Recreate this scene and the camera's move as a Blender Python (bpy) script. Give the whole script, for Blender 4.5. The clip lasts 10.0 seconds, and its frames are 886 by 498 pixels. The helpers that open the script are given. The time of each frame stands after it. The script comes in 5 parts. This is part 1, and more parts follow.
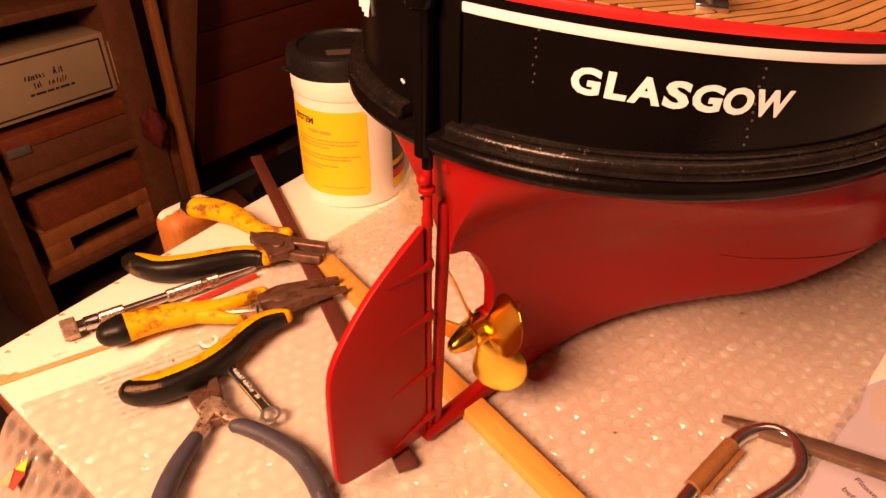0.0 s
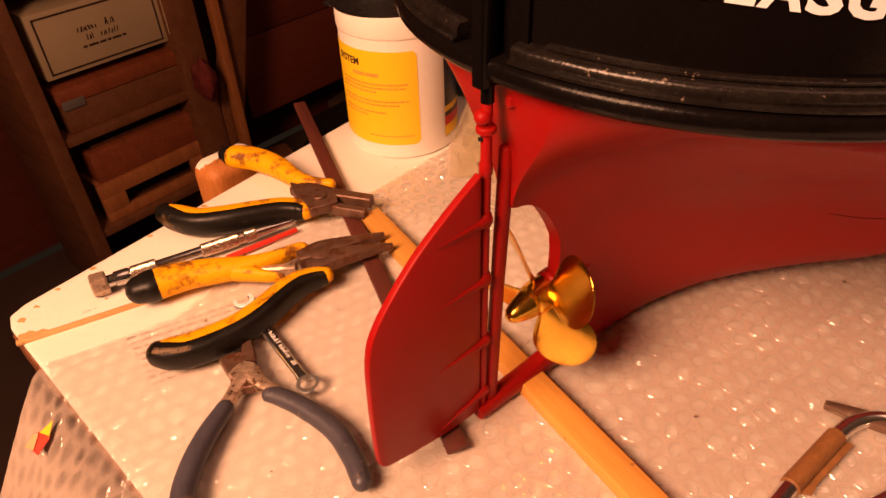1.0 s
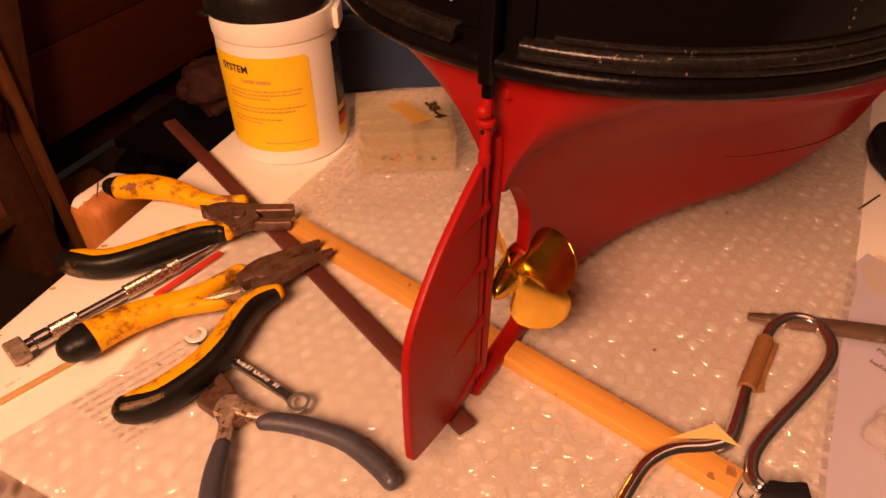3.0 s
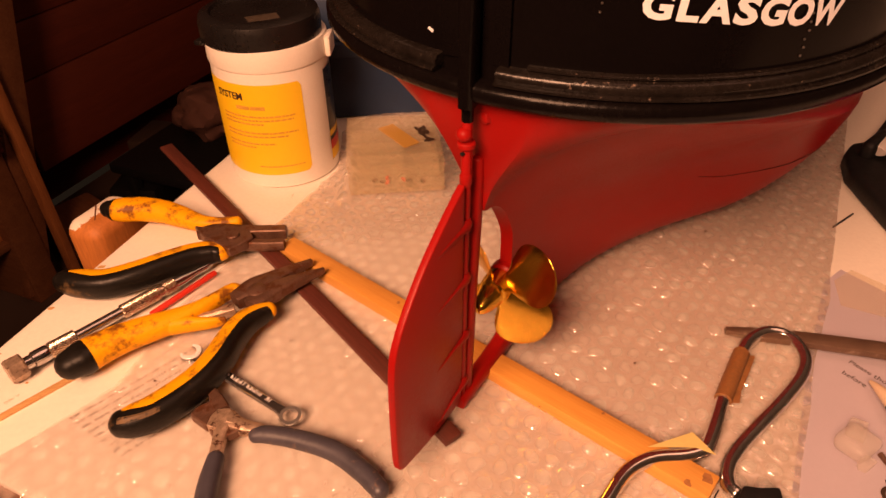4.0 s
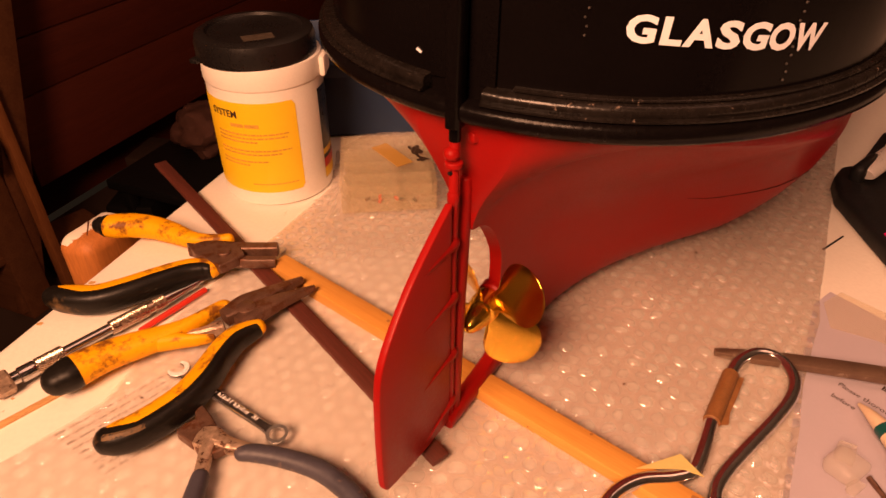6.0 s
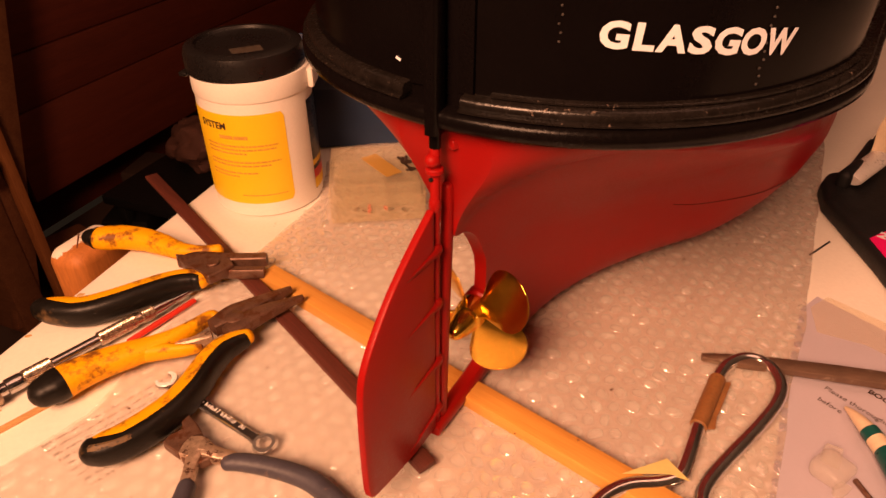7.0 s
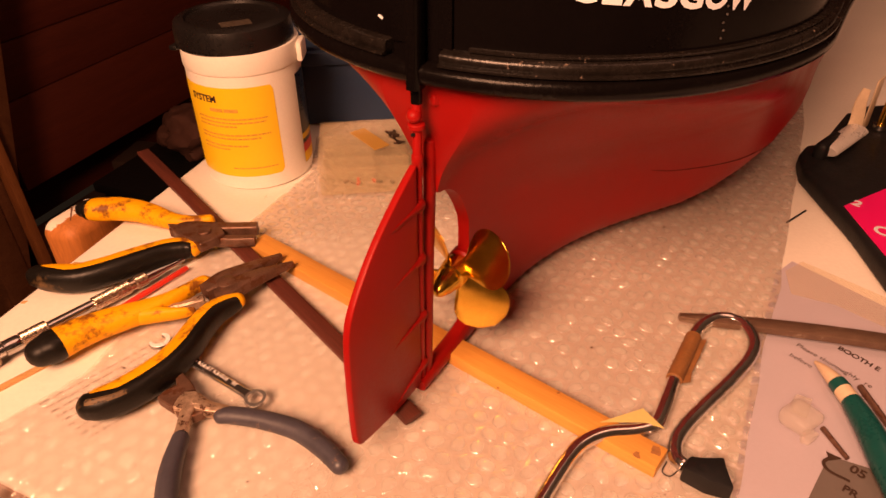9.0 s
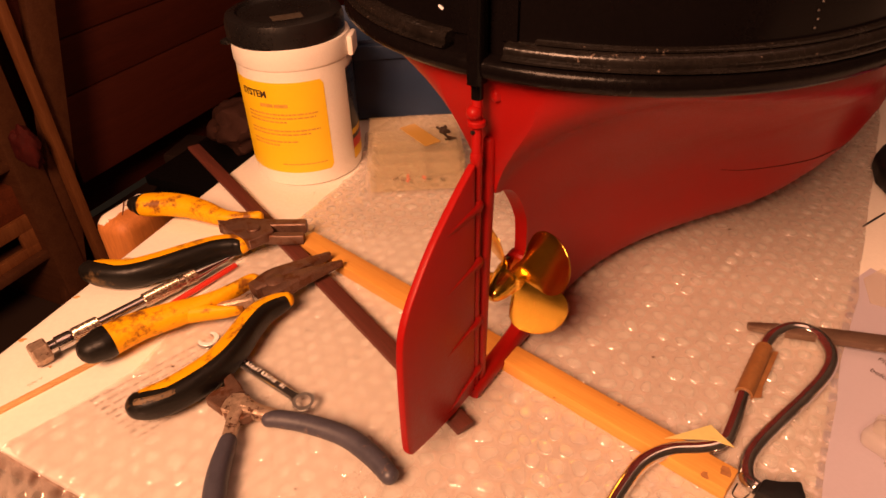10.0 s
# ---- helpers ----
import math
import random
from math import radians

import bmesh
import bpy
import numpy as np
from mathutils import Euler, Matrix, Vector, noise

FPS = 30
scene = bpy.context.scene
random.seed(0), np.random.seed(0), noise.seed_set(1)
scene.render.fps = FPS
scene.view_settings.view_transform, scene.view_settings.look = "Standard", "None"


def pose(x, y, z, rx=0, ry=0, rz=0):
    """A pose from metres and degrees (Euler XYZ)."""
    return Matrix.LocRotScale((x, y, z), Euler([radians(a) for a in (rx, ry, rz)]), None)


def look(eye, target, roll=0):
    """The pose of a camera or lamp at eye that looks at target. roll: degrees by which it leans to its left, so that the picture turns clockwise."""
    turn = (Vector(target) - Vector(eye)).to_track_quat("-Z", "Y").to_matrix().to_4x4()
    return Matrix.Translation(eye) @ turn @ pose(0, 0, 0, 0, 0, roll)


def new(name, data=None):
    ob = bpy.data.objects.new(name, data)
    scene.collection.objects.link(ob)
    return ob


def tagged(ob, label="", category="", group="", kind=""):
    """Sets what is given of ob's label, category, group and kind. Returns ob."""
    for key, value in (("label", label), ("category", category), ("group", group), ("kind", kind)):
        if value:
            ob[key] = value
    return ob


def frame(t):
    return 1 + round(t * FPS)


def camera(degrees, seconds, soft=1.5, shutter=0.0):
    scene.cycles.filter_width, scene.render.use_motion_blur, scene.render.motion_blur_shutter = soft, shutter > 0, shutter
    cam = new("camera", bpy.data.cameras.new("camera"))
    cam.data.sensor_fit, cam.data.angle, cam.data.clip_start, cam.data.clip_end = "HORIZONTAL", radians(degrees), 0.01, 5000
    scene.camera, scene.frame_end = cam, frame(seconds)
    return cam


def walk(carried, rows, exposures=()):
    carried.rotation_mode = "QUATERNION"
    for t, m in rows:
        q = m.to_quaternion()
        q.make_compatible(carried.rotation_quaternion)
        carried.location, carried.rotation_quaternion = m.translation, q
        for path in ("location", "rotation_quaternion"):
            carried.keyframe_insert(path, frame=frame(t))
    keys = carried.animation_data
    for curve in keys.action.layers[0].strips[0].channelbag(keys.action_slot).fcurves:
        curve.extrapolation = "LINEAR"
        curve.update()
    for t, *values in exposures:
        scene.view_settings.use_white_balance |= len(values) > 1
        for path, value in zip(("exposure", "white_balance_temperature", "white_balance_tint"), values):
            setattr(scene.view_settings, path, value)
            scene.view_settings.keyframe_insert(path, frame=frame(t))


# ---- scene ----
cam = camera(67.0, 10.0)
PATH = [
    (0, (0.048, 0.004, 0.27), (0.015, 1.648, -0.869), 0.2),
    (0.5, (0.05, 0.016, 0.257), (-0.142, 1.638, -0.897), -2.9),
    (1, (0.044, 0.037, 0.245), (-0.136, 1.596, -0.994), -2.2),
    (1.5, (0.015, 0.042, 0.234), (-0.082, 1.524, -1.106), -3.9),
    (2, (0.0, 0.055, 0.237), (0.129, 1.543, -1.093), -1.7),
    (2.2, (-0.013, 0.057, 0.246), (0.167, 1.589, -1.026), -3.0),
    (2.3, (-0.02, 0.052, 0.245), (0.245, 1.563, -1.037), -1.4),
    (2.5, (-0.035, 0.036, 0.238), (0.231, 1.514, -1.083), 0.2),
    (3, (-0.02, 0.034, 0.254), (0.31, 1.538, -1.022), -0.4),
    (4.5, (-0.018, 0.018, 0.26), (0.342, 1.57, -0.95), -0.3),
    (5, (-0.017, 0.019, 0.259), (0.352, 1.586, -0.927), 0.1),
    (5.5, (-0.017, 0.018, 0.261), (0.362, 1.597, -0.907), 0.3),
    (5.7, (-0.016, 0.021, 0.26), (0.355, 1.59, -0.923), 0.4),
    (6.8, (-0.014, 0.016, 0.26), (0.362, 1.618, -0.877), 0.0),
    (7, (-0.01, 0.016, 0.259), (0.372, 1.611, -0.885), -0.1),
    (7.5, (-0.007, 0.017, 0.258), (0.362, 1.613, -0.889), -0.3),
    (8, (-0.01, 0.014, 0.261), (0.372, 1.625, -0.861), -0.3),
    (8.5, (-0.01, 0.004, 0.252), (0.38, 1.569, -0.93), 0.1),
    (9, (-0.01, -0.002, 0.253), (0.388, 1.575, -0.912), -0.0),
    (9.5, (-0.007, 0.005, 0.244), (0.303, 1.587, -0.94), -1.6),
    (10, (-0.013, 0.012, 0.248), (0.26, 1.606, -0.928), -1.8),
]
walk(cam, [(t, look(eye, target, roll)) for t, eye, target, roll in PATH],
     [(0, 0.48), (0.5, 0.24), (1.0, 0.16), (1.5, 0.0), (2.0, -0.28), (2.5, -0.10), (3.0, -0.15), (4.5, -0.02), (5.5, -0.02), (7.0, 0.06), (8.0, 0.03), (9.0, 0.06), (10.0, 0.02)])

# ---- light ----
world = bpy.data.worlds.new("world")
world.use_nodes = True
world.node_tree.nodes["Background"].inputs[0].default_value = (1.0, 0.62, 0.38, 1)
world.node_tree.nodes["Background"].inputs[1].default_value = 0.012
scene.world = world


def lamp(name, size, power, colour, m, spread=180):
    data = bpy.data.lights.new(name, "AREA")
    data.shape, data.size, data.energy, data.color, data.spread = "DISK", size, power, colour, radians(spread)
    ob = new(name, data)
    ob.matrix_world = m
    return ob


WARM, COOL = (1.0, 0.468, 0.256), (1.0, 0.45, 0.28)
lamp("bench_lamp", 0.44, 19.8, WARM, look((-0.40, -0.28, 0.68), (0.02, 0.28, 0.0)))
# added fill with no seen source, placed to brighten the starboard wrap
lamp("overhead_fill", 1.00, 4.6, COOL, look((0.48, 0.40, 1.36), (0.30, 0.40, 0.0)))


# ---- materials ----


def material(name, base, rough=0.5, metal=0.0, vary=0.12, scale=60.0, bump=0.15, fine=600.0, spots=None, spot_amount=0.35,
             spot_scale=90.0, coat=0.0, spec=0.5, piece=0.0, depth=0.0006, spot_edge=0.06):
    """A surface with blotches, grain and, if wanted, spots of wear of another colour."""
    m = bpy.data.materials.new(name)
    m.use_nodes = True
    n, l = m.node_tree.nodes, m.node_tree.links
    b = n["Principled BSDF"]
    b.inputs["Metallic"].default_value = metal
    b.inputs["Coat Weight"].default_value = coat
    b.inputs["Coat Roughness"].default_value = 0.08
    b.inputs["Specular IOR Level"].default_value = spec
    co = n.new("ShaderNodeTexCoord")
    big, small = n.new("ShaderNodeTexNoise"), n.new("ShaderNodeTexNoise")
    for tex, s in ((big, scale), (small, fine)):
        l.new(co.outputs["Object"], tex.inputs["Vector"])
        tex.inputs["Scale"].default_value, tex.inputs["Detail"].default_value = s, 4
    add = n.new("ShaderNodeMath")
    add.operation = "ADD"
    l.new(big.outputs["Fac"], add.inputs[0])
    l.new(small.outputs["Fac"], add.inputs[1])
    last = add.outputs[0]
    if piece:
        info, mul = n.new("ShaderNodeObjectInfo"), n.new("ShaderNodeMath")
        mul.operation, mul.inputs[1].default_value = "MULTIPLY_ADD", piece
        l.new(info.outputs["Random"], mul.inputs[0])
        l.new(last, mul.inputs[2])
        last = mul.outputs[0]
    ramp = n.new("ShaderNodeMapRange")
    ramp.inputs["From Min"].default_value, ramp.inputs["From Max"].default_value = 0.55, 1.45 + piece
    ramp.inputs["To Min"].default_value, ramp.inputs["To Max"].default_value = 1 - vary, 1 + vary
    l.new(last, ramp.inputs["Value"])
    tint = n.new("ShaderNodeVectorMath")
    tint.operation = "SCALE"
    tint.inputs[0].default_value = base
    l.new(ramp.outputs[0], tint.inputs["Scale"])
    colour = tint.outputs[0]
    if spots:
        tex, step, mix = n.new("ShaderNodeTexNoise"), n.new("ShaderNodeMapRange"), n.new("ShaderNodeMix")
        l.new(co.outputs["Object"], tex.inputs["Vector"])
        tex.inputs["Scale"].default_value, tex.inputs["Detail"].default_value, tex.inputs["Roughness"].default_value = spot_scale, 6, 0.65
        step.inputs["From Min"].default_value, step.inputs["From Max"].default_value = 0.70 - spot_amount * 0.4, 0.70 - spot_amount * 0.4 + spot_edge
        l.new(tex.outputs["Fac"], step.inputs["Value"])
        mix.data_type = "RGBA"
        l.new(step.outputs[0], mix.inputs["Factor"])
        l.new(colour, mix.inputs["A"])
        mix.inputs["B"].default_value = (*spots, 1)
        colour = mix.outputs["Result"]
    l.new(colour, b.inputs["Base Color"])
    gloss = n.new("ShaderNodeMapRange")
    gloss.inputs["From Min"].default_value, gloss.inputs["From Max"].default_value = 0.6, 1.4
    gloss.inputs["To Min"].default_value, gloss.inputs["To Max"].default_value = max(0.03, rough * 0.75), min(1, rough * 1.25)
    l.new(add.outputs[0], gloss.inputs["Value"])
    l.new(gloss.outputs[0], b.inputs["Roughness"])
    if bump:
        bp = n.new("ShaderNodeBump")
        bp.inputs["Strength"].default_value, bp.inputs["Distance"].default_value = bump, depth
        l.new(add.outputs[0], bp.inputs["Height"])
        l.new(bp.outputs[0], b.inputs["Normal"])
    return m


def grained(name, base, dark, along=(1, 1, 1), scale=40.0, rough=0.6, bump=0.2, piece=0.0, spec=0.4):
    """Wood: rings and fibres drawn out along one axis of the object."""
    m = bpy.data.materials.new(name)
    m.use_nodes = True
    n, l = m.node_tree.nodes, m.node_tree.links
    b = n["Principled BSDF"]
    b.inputs["Specular IOR Level"].default_value = spec
    co, mp = n.new("ShaderNodeTexCoord"), n.new("ShaderNodeMapping")
    mp.inputs["Scale"].default_value = along
    l.new(co.outputs["Object"], mp.inputs["Vector"])
    fib, ring = n.new("ShaderNodeTexNoise"), n.new("ShaderNodeTexNoise")
    for tex, s in ((fib, scale * 6), (ring, scale)):
        l.new(mp.outputs[0], tex.inputs["Vector"])
        tex.inputs["Scale"].default_value, tex.inputs["Detail"].default_value, tex.inputs["Distortion"].default_value = s, 5, 0.6
    mul = n.new("ShaderNodeMath")
    mul.operation = "ADD"
    l.new(fib.outputs["Fac"], mul.inputs[0])
    l.new(ring.outputs["Fac"], mul.inputs[1])
    last = mul.outputs[0]
    if piece:
        info, add = n.new("ShaderNodeObjectInfo"), n.new("ShaderNodeMath")
        add.operation, add.inputs[1].default_value = "MULTIPLY_ADD", piece
        l.new(info.outputs["Random"], add.inputs[0])
        l.new(last, add.inputs[2])
        last = add.outputs[0]
    ramp = n.new("ShaderNodeMapRange")
    ramp.inputs["From Min"].default_value, ramp.inputs["From Max"].default_value = 0.65, 1.35 + piece
    l.new(last, ramp.inputs["Value"])
    mix = n.new("ShaderNodeMix")
    mix.data_type = "RGBA"
    l.new(ramp.outputs[0], mix.inputs["Factor"])
    mix.inputs["A"].default_value, mix.inputs["B"].default_value = (*dark, 1), (*base, 1)
    l.new(mix.outputs["Result"], b.inputs["Base Color"])
    b.inputs["Roughness"].default_value = rough
    bp = n.new("ShaderNodeBump")
    bp.inputs["Strength"].default_value, bp.inputs["Distance"].default_value = bump, 0.0005
    l.new(mul.outputs[0], bp.inputs["Height"])
    l.new(bp.outputs[0], b.inputs["Normal"])
    return m


def film(name, base, clear, rough, bump, scale, depth=0.0008):
    """Thin translucent plastic: part of the light goes straight through."""
    m = material(name, base, rough=rough, vary=0.06, scale=35, bump=bump, fine=scale, spec=0.6, depth=depth)
    n, l = m.node_tree.nodes, m.node_tree.links
    b, out = n["Principled BSDF"], n["Material Output"]
    tr, mix = n.new("ShaderNodeBsdfTransparent"), n.new("ShaderNodeMixShader")
    mix.inputs[0].default_value = clear
    l.new(b.outputs[0], mix.inputs[1])
    l.new(tr.outputs[0], mix.inputs[2])
    l.new(mix.outputs[0], out.inputs["Surface"])
    return m


RED = material("red_hull_paint", (0.29, 0.006, 0.005), 0.42, vary=0.10, scale=25, bump=0.05, fine=900, coat=0.02, spec=0.15)
BLACK = material("black_hull_paint", (0.004, 0.003, 0.003), 0.20, vary=0.25, scale=30, bump=0.04, fine=900, spec=0.10)
STRAKE = material("black_strake_paint", (0.004, 0.003, 0.003), 0.24, vary=0.3, scale=60, bump=0.15, spec=0.13, fine=500)
RAIL = material("worn_black_rail", (0.010, 0.008, 0.007), 0.26, vary=0.5, scale=80, bump=0.3, spec=0.35, fine=500, spots=(0.20, 0.15, 0.12), spot_amount=0.13, spot_scale=300)
# black rivets, base colour lightened in place of their highlights
RIVET = material("highlit_rivet_heads", (0.07, 0.06, 0.055), 0.35, 0.3, vary=0.4, scale=900, bump=0.1)
WHITE = material("white_line_paint", (0.76, 0.79, 0.86), 0.4, vary=0.05, bump=0.05)
REDLINE = material("red_line_paint", (0.62, 0.02, 0.02), 0.35, vary=0.06, bump=0.05)
BRASS = material("polished_brass", (0.78, 0.475, 0.065), 0.22, 1.0, vary=0.12, scale=90, bump=0.0, fine=400)
DECK = grained("deck_planking", (0.56, 0.33, 0.12), (0.36, 0.18, 0.06), (1, 12, 1), 14, 0.45, 0.1, piece=0.5)
TABLE = material("chipped_white_paint", (0.80, 0.76, 0.68), 0.55, vary=0.06, scale=14, bump=0.25, fine=350, spots=(0.42, 0.26, 0.13), spot_amount=0.05, spot_scale=70)
RAWEDGE = grained("raw_board_edge", (0.62, 0.40, 0.17), (0.45, 0.25, 0.09), (1, 10, 10), 20)
WRAP = film("bubble_film", (0.82, 0.68, 0.57), 0.72, 0.6, 0.15, 300, 0.0004)
wn, wl = WRAP.node_tree.nodes, WRAP.node_tree.links
wn["Principled BSDF"].inputs["Specular IOR Level"].default_value = 0.1
shine, layer, crease, crumple, place = wn.new("ShaderNodeBsdfGlossy"), wn.new("ShaderNodeMixShader"), wn.new("ShaderNodeTexNoise"), wn.new("ShaderNodeBump"), wn.new("ShaderNodeTexCoord")
crease.inputs["Scale"].default_value, crease.inputs["Detail"].default_value, crease.inputs["Distortion"].default_value = 210.0, 2, 0.8
wl.new(place.outputs["Object"], crease.inputs["Vector"])
wl.new(crease.outputs["Fac"], crumple.inputs["Height"])
crumple.inputs["Strength"].default_value, crumple.inputs["Distance"].default_value = 1.0, 0.0013
wl.new(crumple.outputs[0], shine.inputs["Normal"])


def calc(op, a, b=None):
    """One step of arithmetic on sockets or numbers."""
    node = wn.new("ShaderNodeMath")
    node.operation = op
    for k, value in enumerate((a, b)):
        if value is None:
            continue
        if isinstance(value, (int, float)):
            node.inputs[k].default_value = value
        else:
            wl.new(value, node.inputs[k])
    return node.outputs[0]


PITCH, WRAP_TILT = 0.0100, radians(38)
axes, bend, sway, shift = wn.new("ShaderNodeSeparateXYZ"), wn.new("ShaderNodeTexNoise"), wn.new("ShaderNodeVectorMath"), wn.new("ShaderNodeVectorMath")
wl.new(place.outputs["Object"], bend.inputs["Vector"])
bend.inputs["Scale"].default_value, bend.inputs["Detail"].default_value = 38.0, 2
sway.operation, sway.inputs[1].default_value, sway.inputs[2].default_value = "MULTIPLY_ADD", (0.012, 0.012, 0), (-0.006, -0.006, 0)
wl.new(bend.outputs["Color"], sway.inputs[0])
wl.new(place.outputs["Object"], shift.inputs[0])
wl.new(sway.outputs[0], shift.inputs[1])
wl.new(shift.outputs[0], axes.inputs[0])
px, py = axes.outputs[0], axes.outputs[1]
ca, sa = math.cos(WRAP_TILT) / PITCH, math.sin(WRAP_TILT) / PITCH
row_v = calc("DIVIDE", calc("SUBTRACT", calc("MULTIPLY", py, ca), calc("MULTIPLY", px, sa)), 0.866)
row_u = calc("SUBTRACT", calc("ADD", calc("MULTIPLY", px, ca), calc("MULTIPLY", py, sa)), calc("MULTIPLY", row_v, 0.5))
du, dv = (calc("SUBTRACT", q, calc("ROUND", q)) for q in (row_u, row_v))
off_x, off_y = calc("ADD", du, calc("MULTIPLY", dv, 0.5)), calc("MULTIPLY", dv, 0.866)
near = calc("DIVIDE", calc("ADD", calc("MULTIPLY", off_x, off_x), calc("MULTIPLY", off_y, off_y)), 0.42 ** 2)
one_bubble, chance = wn.new("ShaderNodeCombineXYZ"), wn.new("ShaderNodeTexWhiteNoise")
wl.new(calc("ROUND", row_u), one_bubble.inputs[0])
wl.new(calc("ROUND", row_v), one_bubble.inputs[1])
wl.new(one_bubble.outputs[0], chance.inputs["Vector"])
bulge = calc("MULTIPLY", calc("MAXIMUM", calc("SUBTRACT", 1.0, calc("POWER", near, 1.5)), 0.0), calc("ADD", calc("MULTIPLY", calc("POWER", chance.outputs["Value"], 2.0), 1.1), 0.12))
starboard = wn.new("ShaderNodeMapRange")
wl.new(calc("SUBTRACT", px, py), starboard.inputs["Value"])
starboard.inputs["From Min"].default_value, starboard.inputs["From Max"].default_value = -0.235, -0.135
starboard.inputs["To Min"].default_value, starboard.inputs["To Max"].default_value = 0.60, 1.0
behind = wn.new("ShaderNodeMapRange")
wl.new(py, behind.inputs["Value"])
behind.inputs["From Min"].default_value, behind.inputs["From Max"].default_value = 0.32, 0.39
puffed = calc("MAXIMUM", starboard.outputs[0], behind.outputs[0])
rim = wn.new("ShaderNodeBump")
rim.inputs["Strength"].default_value, rim.inputs["Distance"].default_value = 1.0, 0.0024
wl.new(calc("MULTIPLY", bulge, puffed), rim.inputs["Height"])
wl.new(rim.outputs[0], crumple.inputs["Normal"])
level = wn.new("ShaderNodeMix")
level.data_type, level.inputs["Factor"].default_value = "VECTOR", 0.80
level.inputs[5].default_value = (0, 0, 1)
wl.new(crumple.outputs[0], level.inputs[4])
wl.new(level.outputs[1], wn["Principled BSDF"].inputs["Normal"])
haze = next(node for node in wn if node.type == "MIX_SHADER" and node is not layer)
hanging = wn.new("ShaderNodeMapRange")          # the film is less clear where it hangs over the front
wl.new(axes.outputs[2], hanging.inputs["Value"])
hanging.inputs["From Min"].default_value, hanging.inputs["From Max"].default_value = -0.020, -0.001
hanging.inputs["To Min"].default_value, hanging.inputs["To Max"].default_value = 0.64, 1.0
# clearness stands in for light: bubble caps and left side made brighter
wl.new(calc("MULTIPLY", hanging.outputs[0], calc("ADD", calc("MULTIPLY", calc("MAXIMUM", calc("SUBTRACT", 1.0, near), 0.0), calc("MULTIPLY", calc("MULTIPLY", calc("ADD", chance.outputs["Value"], 0.8), puffed), 0.26)), calc("ADD", calc("MULTIPLY", crease.outputs["Fac"], 0.16), calc("SUBTRACT", 0.86, calc("MULTIPLY", puffed, 0.43))))), haze.inputs[0])
shine.inputs["Roughness"].default_value = 0.085
wl.new(calc("SUBTRACT", calc("MULTIPLY", puffed, 0.26), 0.06), layer.inputs[0])
wl.new(wn["Material Output"].inputs["Surface"].links[0].from_socket, layer.inputs[1])
wl.new(shine.outputs[0], layer.inputs[2])
wl.new(layer.outputs[0], wn["Material Output"].inputs["Surface"])
CLEAR = film("clear_polypropylene", (0.90, 0.74, 0.46), 0.85, 0.25, 0.15, 160)
MILKY = film("milky_plastic", (0.74, 0.68, 0.62), 0.72, 0.3, 0.15, 160)
TAPE = film("old_tape", (0.80, 0.47, 0.09), 0.55, 0.4, 0.1, 200)
YELLOW = material("yellow_grip", (0.80, 0.39, 0.003), 0.5, vary=0.12, scale=50, bump=0.15, spots=(0.20, 0.075, 0.012), spot_amount=0.46, spot_scale=95, spot_edge=0.13, spec=0.2)
STICKER = material("grubby_sticker", (0.060, 0.045, 0.032), 0.5, vary=0.3, scale=300, bump=0.1)
GRIP = material("black_rubber_grip", (0.008, 0.007, 0.006), 0.40, spec=0.25, vary=0.35, scale=70, bump=0.2, spots=(0.20, 0.12, 0.05), spot_amount=0.28, spot_scale=42, spot_edge=0.2)
BLUEGRIP = material("grey_blue_dipped_grip", (0.050, 0.048, 0.066), 0.5, vary=0.25, scale=90, bump=0.25, spots=(0.16, 0.11, 0.09), spot_amount=0.25, spot_scale=120)
RUST = material("rusty_steel", (0.15, 0.082, 0.056), 0.46, 0.5, vary=0.35, scale=160, bump=0.4, fine=900, spots=(0.12, 0.045, 0.02), spot_amount=0.45, spot_scale=150)
# near-white that paints the shine on the spanner's open jaw
SHINE_WHITE = material("shine_white", (0.95, 0.95, 0.95), 0.30, 0.2, vary=0.12, scale=90, bump=0.1, fine=900)
CHROME = material("dark_chrome", (0.50, 0.49, 0.49), 0.12, 0.97, vary=0.25, scale=80, bump=0.02, fine=700)
RODSTEEL = material("chromed_rod", (0.70, 0.68, 0.66), 0.15, 0.97, vary=0.25, scale=80, bump=0.02, fine=700)
POLISHED = material("polished_steel", (0.86, 0.85, 0.84), 0.14, 0.9, vary=0.12, scale=120, bump=0.02, fine=700)
STAMP = material("raised_stamping", (0.90, 0.88, 0.86), 0.3, 0.1, vary=0.25, scale=900, bump=0.1)
WORN = material("worn_joint_steel", (0.46, 0.34, 0.25), 0.33, 0.6, vary=0.4, scale=260, bump=0.4, spots=(0.11, 0.045, 0.025), spot_amount=0.36, spot_scale=190)
DARKRED = material("dark_red_cloth", (0.12, 0.010, 0.008), 0.9, vary=0.3, scale=40, bump=0.3)
KNURL = material("knurled_nickel", (0.55, 0.45, 0.35), 0.26, 0.95, vary=0.15, scale=300, bump=0.1)
MAHOGANY = grained("dark_mahogany", (0.125, 0.032, 0.021), (0.066, 0.017, 0.011), (30, 30, 1.5), 12, 0.55)
PINE = grained("pine", (0.72, 0.37, 0.080), (0.60, 0.27, 0.050), (30, 30, 1.2), 10, 0.5)
TUB = material("white_tub_plastic", (0.82, 0.79, 0.72), 0.38, vary=0.05, scale=30, bump=0.04, spots=(0.55, 0.40, 0.26), spot_amount=0.02, spot_scale=50)
LID = material("black_lid_plastic", (0.010, 0.009, 0.009), 0.30, vary=0.25, scale=50, bump=0.1)
